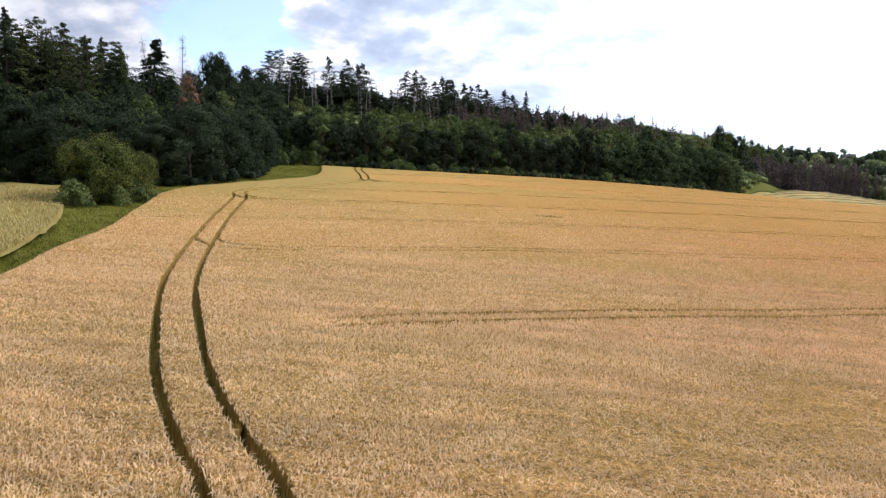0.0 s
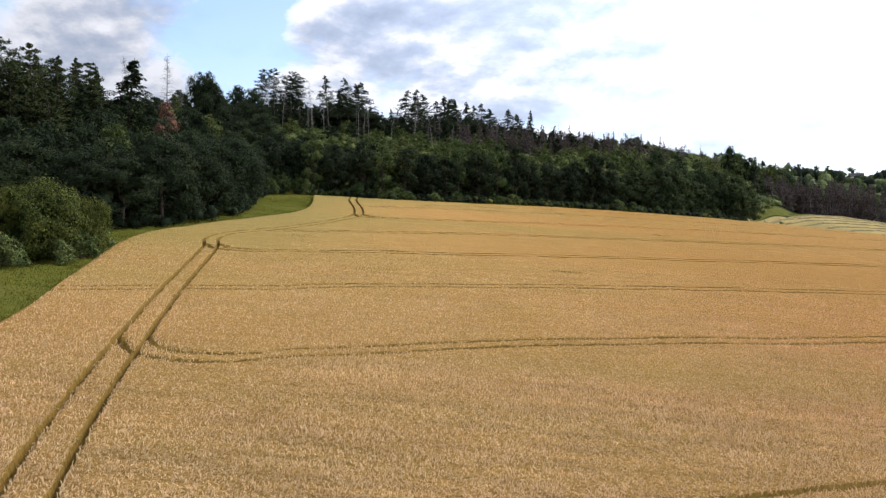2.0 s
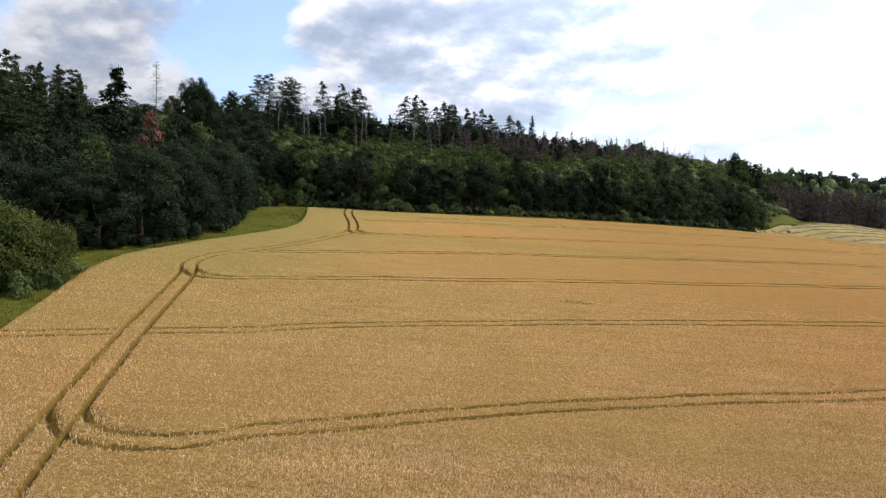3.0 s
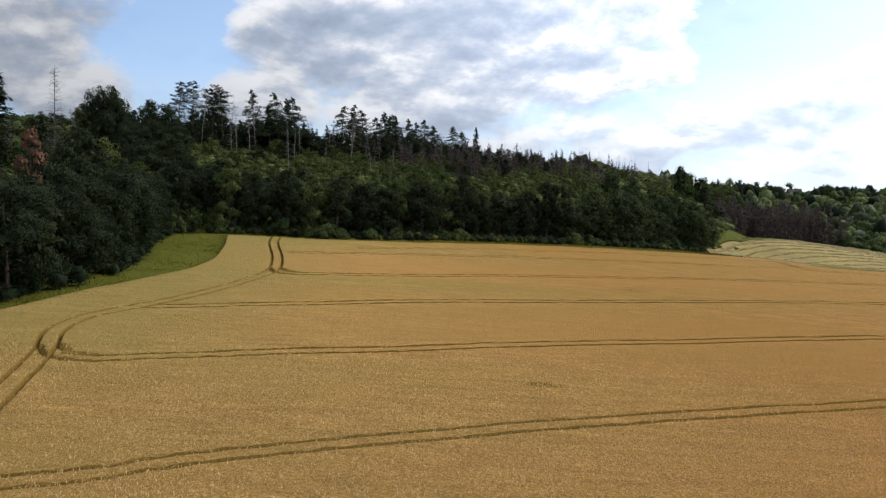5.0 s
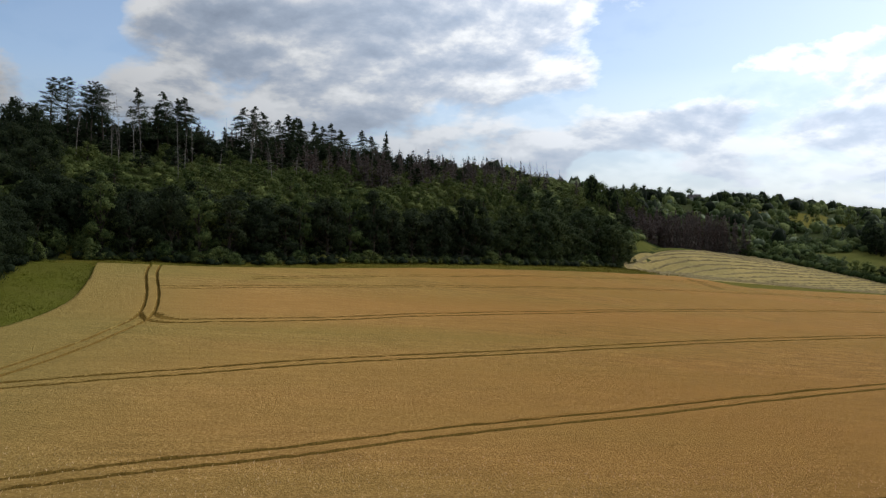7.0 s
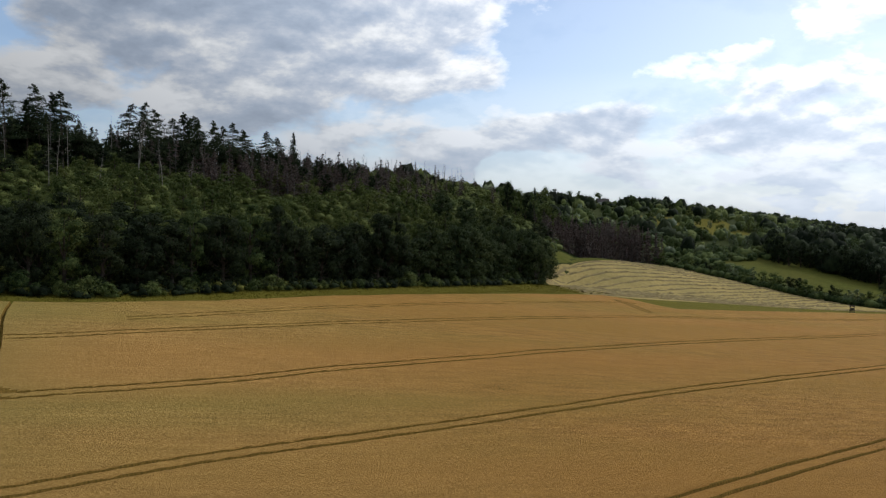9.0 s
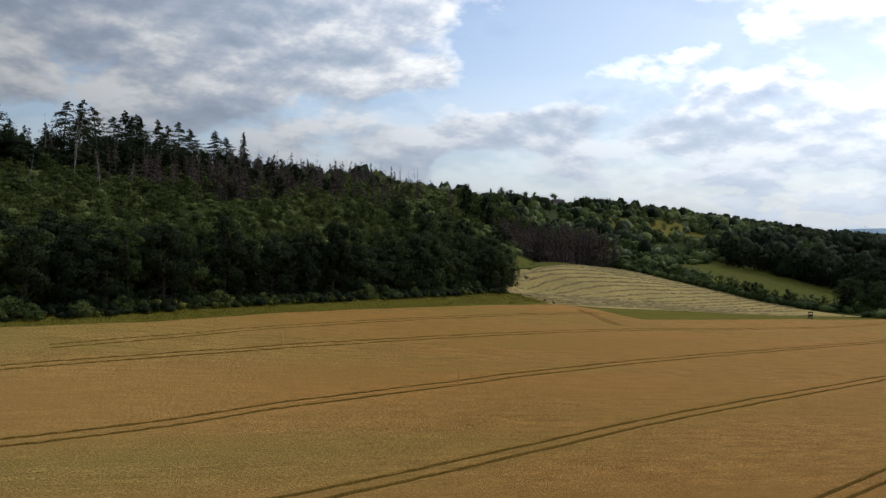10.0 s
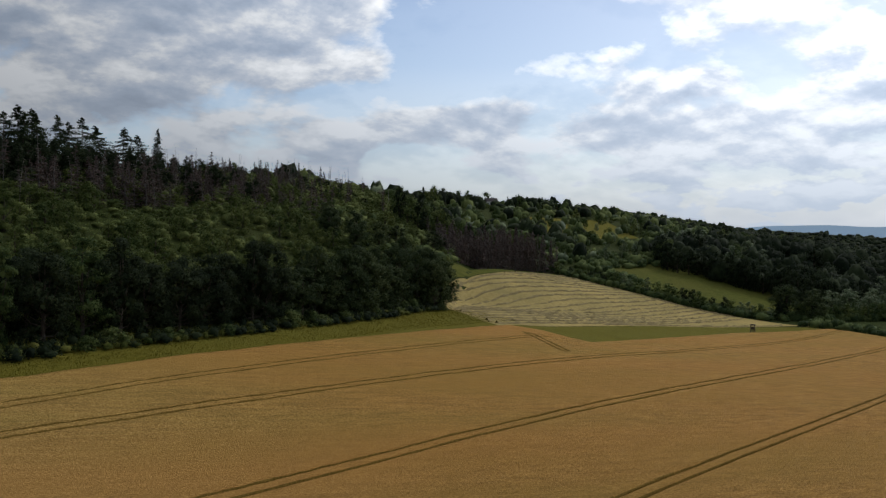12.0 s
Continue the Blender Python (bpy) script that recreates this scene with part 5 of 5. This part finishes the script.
def far_crest():
    """Taller trees and bare snags that make the skyline of the far slope."""
    ridge = {4: [], 9: [], 17: []}
    for k in range(420):
        az = RNG.uniform(9.5, 46)
        tall = np.interp(az, *SKYLINE) * RNG.uniform(0.7, 1.03)
        d = np.linspace(250, 1100, 260)
        x, y = 7 + d * math.sin(radians(az)), 84 + d * math.cos(radians(az))
        rise = (height(x, y) - 38) / d
        j = max(0, rise.argmax() - RNG.integers(0, 14))
        if np.hypot(x[j] - 418, y[j] - 800) < 26 and y[j] < 806:
            continue
        if k > 110 and az < 23.2:
            continue
        if k > 110:
            ridge[4 if tall < 6 else 9 if tall < 12 else 17].append((x[j], y[j]))
        elif az < 22 and k % 3:
            put(pick(SNAGS[:2]) if k % 3 == 1 else pick(BROWNS), x[j], y[j], L_SNAG if k % 3 == 1 else L_BROWN, "dead trees of the far slope", max(tall, 5) / 13, 1.2)
        elif az < 35 and k % 5 == 0:
            put(THIN[3], x[j], y[j], ("dark conifer on the skyline of the far ridge", "conifer"), "conifers of the far ridge", tall / 15, tall / 15)
        else:
            put(pick(FAR_TREES[:3] + FAR_TREES[4:]), x[j], y[j], L_FAR, "trees of the far slope", tall / 11, max(0.6, tall / 11) * RNG.uniform(0.8, 1.1))
    for k, (tall, pts) in enumerate(ridge.items()):
        thicket("ridge_woodland", pts, 11, tall, 0.8, 130, (M_SCRUB, M_OAK, M_OAK)[k], ("low green scrub along the ridge", "dark low woodland along the far ridge", "tall dark crowns along the far ridge")[k], "woodland", 21 + k)


def wood_end():
    """Trees on the bank between the end of the wood and the dead spruces."""
    n = 0
    while n < 30:
        x, y = RNG.uniform(100, 165), RNG.uniform(285, 400)
        if y > np.interp(x, (100, 106, 118, 140, 170), (262, 292, 326, 358, 390)) and y < 420 - 0.1 * x:
            n += 1
            put(pick(YOUNG + BACK_TREES[2:]), x, y, L_EDGE, "trees of the wood's edge", RNG.uniform(0.5, 0.72), RNG.uniform(0.75, 0.95))
    pts = [(x, y) for x, y in ((RNG.uniform(98, 172), RNG.uniform(285, 400)) for _ in range(420)) if y > np.interp(x, (100, 106, 118, 140, 170), (262, 292, 324, 354, 388))]
    thicket("bank_scrub", pts, 5, 3.0, 0.5, 60, M_SCRUB, "scrub covering the bank beside the wood", "scrub", 12)


def toe_side(x, y):
    d = np.array((x, y)) - EDGE0
    u = d @ EDGE_DIR
    return d @ EDGE_N - 0.45 * max(0, u - 165) - 3


def big_bush():
    for x, y, t, k in ((-41.8, 86.0, 1.12, 0.95), (-44.5, 90.5, 1.1, 1.0), (-39.6, 91, 0.9, 0.5)):
        put(pick(SHRUBS), x, y, ("broad rounded green shrub on the grass verge", "shrub"), "shrubs on the verge", t, k)
    for x, y, t, k in ((-38.9, 84, 0.8, 0.8), (-42.6, 80.8, 1.0, 0.9), (-39.0, 88, 1.0, 0.9), (-43, 97, 1.4, 1.2), (-46.5, 101, 1.2, 1.2)):
        put(pick(BUSHES), x, y, ("broad rounded green shrub on the grass verge", "shrub"), "shrubs on the verge", t, k)


put(EDGE_TREES[0], -40.5, 196.5, L_EDGE, "trees of the wood's edge", 0.9, 0.85)
put(EDGE_TREES[2], -46, 200, L_EDGE, "trees of the wood's edge", 0.95, 0.9)
for x, y, k in ((-42.2, 190.5, 1.1), (-39, 192.5, 0.9), (-43.5, 191, 1.2), (-40, 195, 1.0), (-36, 194, 0.8), (-45, 184, 1.1), (-33, 196, 0.9)):
    put(pick(BUSHES), x, y, L_BUSH, "bushes along the wood", k * 1.3, k)
left_wood()
edge_wood()
hillside()
crest()
put(SNAGS[0], 160, 502, L_SNAG, "dead trees of the hill", 8 / 13, 2.2)
valley()
wood_end()
big_bush()
retire(OAKS + EDGE_TREES + END_TREES + BACK_TREES + YOUNG + BUSHES + SHRUBS + FAR_TREES + WILLOWS + SPRUCES + PINES + TOPS + THIN + BROWNS + SNAGS + [TALL_DEAD, RUSTY])

# ---- ears, grass, swaths ----


def build_ears():
    """Ears and awns standing out of the crop where the flight passes low."""
    rng = np.random.default_rng(21)
    s = Soup()
    for lo, hi, dens, size in ((11, 26, 240, 1.0), (26, 40, 150, 1.1), (40, 55, 100, 1.15), (55, 75, 60, 1.2), (75, 105, 34, 1.25)):
        left, right = -0.62 * hi - 4, 0.74 * hi + 7
        n = int((hi - lo) * (right - left) * dens)
        x, y = rng.uniform(left, right, n), rng.uniform(lo, hi, n)
        keep = (x > at_y(LEFT_P, y) + 0.1) & (np.abs(x) < 0.72 * (y + 5) + 3)
        x, y = x[keep], y[keep]
        keep = (pressed(x, y, TRACK_P, LINES_P) < 0.35) & (rng.random(len(x)) < np.interp(y, (36, 105), (1, 0.05)) * np.clip((0.72 * (y + 5) + 3 - np.abs(x)) / 9, 0, 1))
        x, y = x[keep], y[keep]
        n = len(x)
        base = np.stack([x, y, height(x, y) - 0.09], -1)
        th = rng.normal(0.6, 1.3, n)
        out = np.stack([np.cos(th), np.sin(th), 0 * th], -1)
        side = np.stack([-np.sin(th), np.cos(th), 0 * th], -1)
        long = (size * rng.uniform(0.11, 0.22, n))[:, None]
        up = np.array((0, 0, 1.0))
        a = base + out * long * 0.15 + up * long * 0.75
        b = a + out * long * rng.uniform(0.35, 0.9, (n, 1)) + up * long * rng.uniform(-0.25, 0.45, (n, 1))
        w = 0.0105 * size * rng.uniform(0.8, 1.5, (n, 1))
        v = np.stack([base, a + side * w * 1.5, a - side * w * 1.5, b], 1)
        i = np.arange(n)[:, None] * 4
        s.add(v.reshape(-1, 3), np.vstack([i + (0, 1, 2), i + (2, 1, 3)]))
    tagged(new("wheat_ears", s.mesh("wheat_ears", M_EAR)), "bent ripe ears standing over the wheat crop", "wheat ears", kind="stuff")


def blades(name, pts, tall, mat, label, category, seed, wide=0.03, lean=0.5, lift=0.1):
    rng = np.random.default_rng(seed)
    pts = np.asarray(pts, float)
    n = len(pts)
    base = np.stack([pts[:, 0], pts[:, 1], height(pts[:, 0], pts[:, 1]) - 0.75 + lift], -1)
    th = rng.uniform(0, 6.28, n)
    side = np.stack([-np.sin(th), np.cos(th), 0 * th], -1)
    out = np.stack([np.cos(th), np.sin(th), 0 * th], -1)
    h = tall * rng.uniform(0.5, 1.4, (n, 1))
    tip = base + out * h * lean * rng.uniform(0.2, 1.2, (n, 1)) + np.array((0, 0, 1)) * h
    w = wide * rng.uniform(0.7, 1.5, (n, 1))
    v = np.stack([base - side * w, base + side * w, tip], 1)
    s = Soup()
    s.add(v.reshape(-1, 3), np.arange(n * 3).reshape(-1, 3))
    return tagged(new(name, s.mesh(name, mat)), label, category, kind="stuff")


def build_grass():
    rng = np.random.default_rng(31)
    y = rng.uniform(30, 186, 42000)
    left = at_y(LEFT_P, y)
    x = left - 0.15 - rng.uniform(0, 1, len(y)) ** 1.3 * np.interp(y, [30, 60, 75, 118, 131, 152, 186], [3.6, 5, 8, 8, 9, 14, 11])
    blades("verge_grass", np.stack([x, y], -1), 0.16, M_BLADE, "short green grass blades of the verge", "grass", 1, 0.03)
    u = rng.uniform(0, 172, 36000)
    s = rng.uniform(-17, 4, len(u))
    p = EDGE0 + EDGE_DIR * u[:, None] + EDGE_N * s[:, None]
    keep = p[:, 1] > at_x(BACK_P, p[:, 0]) + 0.3
    blades("rough_grass", p[keep], 0.28, M_ROUGH, "tall rough grass below the wood", "grass", 2, 0.04)
    y = rng.uniform(30, 100, 26000)
    x = np.interp(y, [r for r in (30, 36, 47, 60, 73, 86, 99)], [-24.2, -25.5, -28.8, -33.6, -39.8, -46.8, -54.2]) - 26 * rng.uniform(0, 1, len(y)) ** 1.5
    blades("barley_ears", np.stack([x, y], -1), 0.34, M_STRAW, "pale nodding ears over the barley crop", "barley ears", 6, 0.035, 0.8, lift=0.45)
    # greener stalks along the sides of the headland ruts
    y = rng.uniform(15, 32, 2600)
    x = at_y(TRACK_P, y) + rng.choice([-1, 1], 2600) * (0.80 + rng.choice([-1, 1], 2600) * rng.uniform(0.10, 0.24, 2600))
    bulge = np.array((-10.45, 24.0)) + rng.normal(0, 1, (220, 2)) * (0.16, 0.8)
    blades("rut_weeds", np.vstack([np.stack([x, y], -1), bulge]), 0.55, M_WEED, "yellowish green stalks along the wheel ruts", "weeds", 5, 0.014, 0.35, lift=0.12)
    # green weeds in and beside the wheel ruts, and darker green spots in the crop
    q = []
    for (cx, cy), r, n in (((11.9, 96.4), 1.3, 700), ((-8.4, 88.7), 2.2, 520), ((-22.0, 112.6), 2.6, 520), ((-18.8, 91), 2.4, 260), ((73.5, 137.5), 2.0, 300), ((-9, 46.4), 2.2, 420), ((21, 63.4), 1.0, 160),
                           ((12, 171.6), 2.0, 200), ((36, 150), 1.5, 160)):
        q.append(np.array((cx, cy)) + rng.normal(0, r * 0.5, (n, 2)) * (1.5, 0.7))
    blades("green_weeds", np.vstack(q), 0.32, M_WEED, "green weeds growing in patches of the wheat", "weeds", 3, 0.028, 0.9, lift=0.50)


def build_swaths():
    """Rows of raked hay across the mown meadow, and a border row round it."""
    front = smooth_path([r[0] for r in HAY], 2.0)
    rear = smooth_path([r[1] for r in HAY], 2.0)
    rng = np.random.default_rng(41)
    way = np.array((0.935, 0.355))
    across = np.array((-0.355, 0.935))
    start = np.array((104.0, 250.0))
    prof = np.array(((-0.62, 0.0), (-0.38, 0.34), (0.0, 0.52), (0.38, 0.34), (0.62, 0.0)))

    def row(line, way):
        V = []
        for p, w in zip(line, way):
            full = rng.uniform(0.2, 1.25) if rng.random() < 0.9 else 0.05
            for o, h in prof:
                q = p + w * (o * rng.uniform(0.6, 1.3))
                V.append((q[0], q[1], height(q[0], q[1]) - 0.75 + 0.17 + h * full * rng.uniform(0.6, 1.3)))
        tagged(new("hay_swath", mesh_of("hay_swath", V, grid_faces(len(line), 5), M_SWATH_SHADE)), "raked row of drying hay on the meadow, coloured dark with its shadow", "hay row", "hay rows")

    for border, inward in ((front, 2.2), (rear, -2.5)):
        d = np.gradient(border, axis=0)
        d /= np.linalg.norm(d, axis=1, keepdims=True)
        nrm = np.stack([-d[:, 1], d[:, 0]], -1)
        row(border[24:-6] + nrm[24:-6] * inward, nrm[24:-6])
    j, off = 0, 3.0
    while off < 118:
        a = np.arange(-40, 190, 1.3)
        line = start + way * a[:, None] + across * (off + 0.5 * np.sin(a * 0.11 + j) + 0.25 * np.sin(a * 0.5 + 2 * j))[:, None]
        inside = (line[:, 1] > at_x(front, line[:, 0]) + 1.5) & (line[:, 1] < at_x(rear, line[:, 0]) - 1.5) & (line[:, 0] > 105) & (line[:, 0] < 266)
        line = line[inside]
        off += rng.uniform(4.3, 5.6)
        j += 1
        if len(line) < 8:
            continue
        row(line, np.tile(across, (len(line), 1)))


build_ears()
build_grass()
build_swaths()


# ---- the hunting stand ----
M_WOOD = material("weathered_wood", [(0.06, 0.045, 0.03), (0.11, 0.085, 0.06), (0.18, 0.15, 0.11)], 6, 0.9, 0.02, stretch=(1, 1, 0.2))


def part(name, bm, mat, parent, label=""):
    me = bpy.data.meshes.new(name)
    bm.to_mesh(me)
    bm.free()
    me.materials.append(mat)
    ob = new(name, me)
    ob.parent = parent
    return tagged(ob, label)


def beam(a, b, w, d=None):
    """A squared timber from a to b."""
    bm = bmesh.new()
    a, b = Vector(a), Vector(b)
    bmesh.ops.create_cube(bm, size=1.0)
    turn = (b - a).to_track_quat("Z", "Y").to_matrix().to_4x4()
    m = Matrix.Translation((a + b) / 2) @ turn @ Matrix.Diagonal((w, d or w, (b - a).length, 1))
    bmesh.ops.transform(bm, matrix=m, verts=bm.verts)
    bmesh.ops.bevel(bm, geom=bm.edges[:], offset=min(w, d or w) * 0.12, segments=1, affect="EDGES")
    return bm


def hunting_stand(x, y):
    t = tagged(new("hunting_stand"), "weathered wooden hunting stand with a roof on the grass strip", "hunting stand")
    t.location, t.rotation_euler = (x, y, ground_z(x, y)), (0, 0, radians(35))
    for i in (-1, 1):
        for j in (-1, 1):
            part("leg", beam((i * 0.75, j * 0.75, -0.2), (i * 0.55, j * 0.55, 2.9), 0.11), M_WOOD, t)
        part("brace", beam((i * 0.72, -0.7, 0.4), (i * 0.66, 0.62, 1.4), 0.07), M_WOOD, t)
    part("platform", beam((0, 0, 1.42), (0, 0, 1.52), 1.35, 1.35), M_WOOD, t)
    for i, (a, b, w, d) in enumerate((((0, 0.58, 1.52), (0, 0.58, 2.15), 1.2, 0.04), ((0, -0.58, 1.52), (0, -0.58, 2.15), 1.2, 0.04), ((0.58, 0, 1.52), (0.58, 0, 2.15), 0.04, 1.2))):
        part("side_panel", beam(a, b, w, d), M_WOOD, t)
    part("seat", beam((0.3, 0, 1.85), (0.3, 0, 1.91), 0.35, 1.1), M_WOOD, t)
    part("roof", beam((0, 0, 2.88), (0, 0, 2.95), 1.6, 1.6), M_WOOD, t, "sloping dark roof")
    lad = part("ladder", beam((-1.25, -0.25, -0.1), (-0.62, -0.25, 1.55), 0.07), M_WOOD, t)
    part("rail", beam((-1.25, 0.25, -0.1), (-0.62, 0.25, 1.55), 0.07), M_WOOD, lad)
    for k in range(5):
        f = (k + 0.7) / 5.4
        part("rung", beam((-1.25 + 0.63 * f, -0.25, 1.65 * f), (-1.25 + 0.63 * f, 0.25, 1.65 * f), 0.05), M_WOOD, lad)


hunting_stand(211, 265.5)


# ---- the house on the far ridge ----
M_PLASTER = material("white_plaster", [(0.62, 0.60, 0.56), (0.74, 0.72, 0.68), (0.80, 0.78, 0.75)], 0.8, 0.9, 0.01)
M_ROOF = material("roof_tiles", [(0.045, 0.038, 0.036), (0.07, 0.058, 0.055), (0.10, 0.085, 0.08)], 3.0, 0.85, 0.03)
M_PANE = material("dark_pane", [(0.02, 0.025, 0.03), (0.03, 0.035, 0.04), (0.04, 0.045, 0.05)], 0.5, 0.15, spec=0.5)


def house(x, y):
    t = tagged(new("house"), "pale plastered house with a dark roof among trees on the ridge", "house")
    t.location, t.rotation_euler = (x, y, ground_z(x, y) - 2.5), (0, 0, radians(-24))
    part("wall", beam((0, 0, -1.5), (0, 0, 9.0), 12.0, 9.0), M_PLASTER, t)
    bm = bmesh.new()
    ends = [[bm.verts.new((i * 6.6, j, z)) for j, z in ((-5.2, 8.9), (0, 12.8), (5.2, 8.9))] for i in (-1, 1)]
    for a, b in ((0, 1), (1, 2), (2, 0)):
        bm.faces.new((ends[0][a], ends[0][b], ends[1][b], ends[1][a]))
    bm.faces.new(ends[0][::-1])
    bm.faces.new(ends[1])
    bmesh.ops.recalc_face_normals(bm, faces=bm.faces[:])
    roof = part("roof", bm, M_ROOF, t, "dark tiled gable roof")
    part("chimney", beam((2.4, 0.6, 10.8), (2.4, 0.6, 13.8), 0.9), M_PLASTER, roof)
    for i in (-4, -1.3, 1.3, 4):
        for z in (2.6, 5.9):
            part("window", beam((i, -4.52, z), (i, -4.52, z + 1.5), 1.2, 0.12), M_PANE, t, "dark window pane")


house(418, 800)
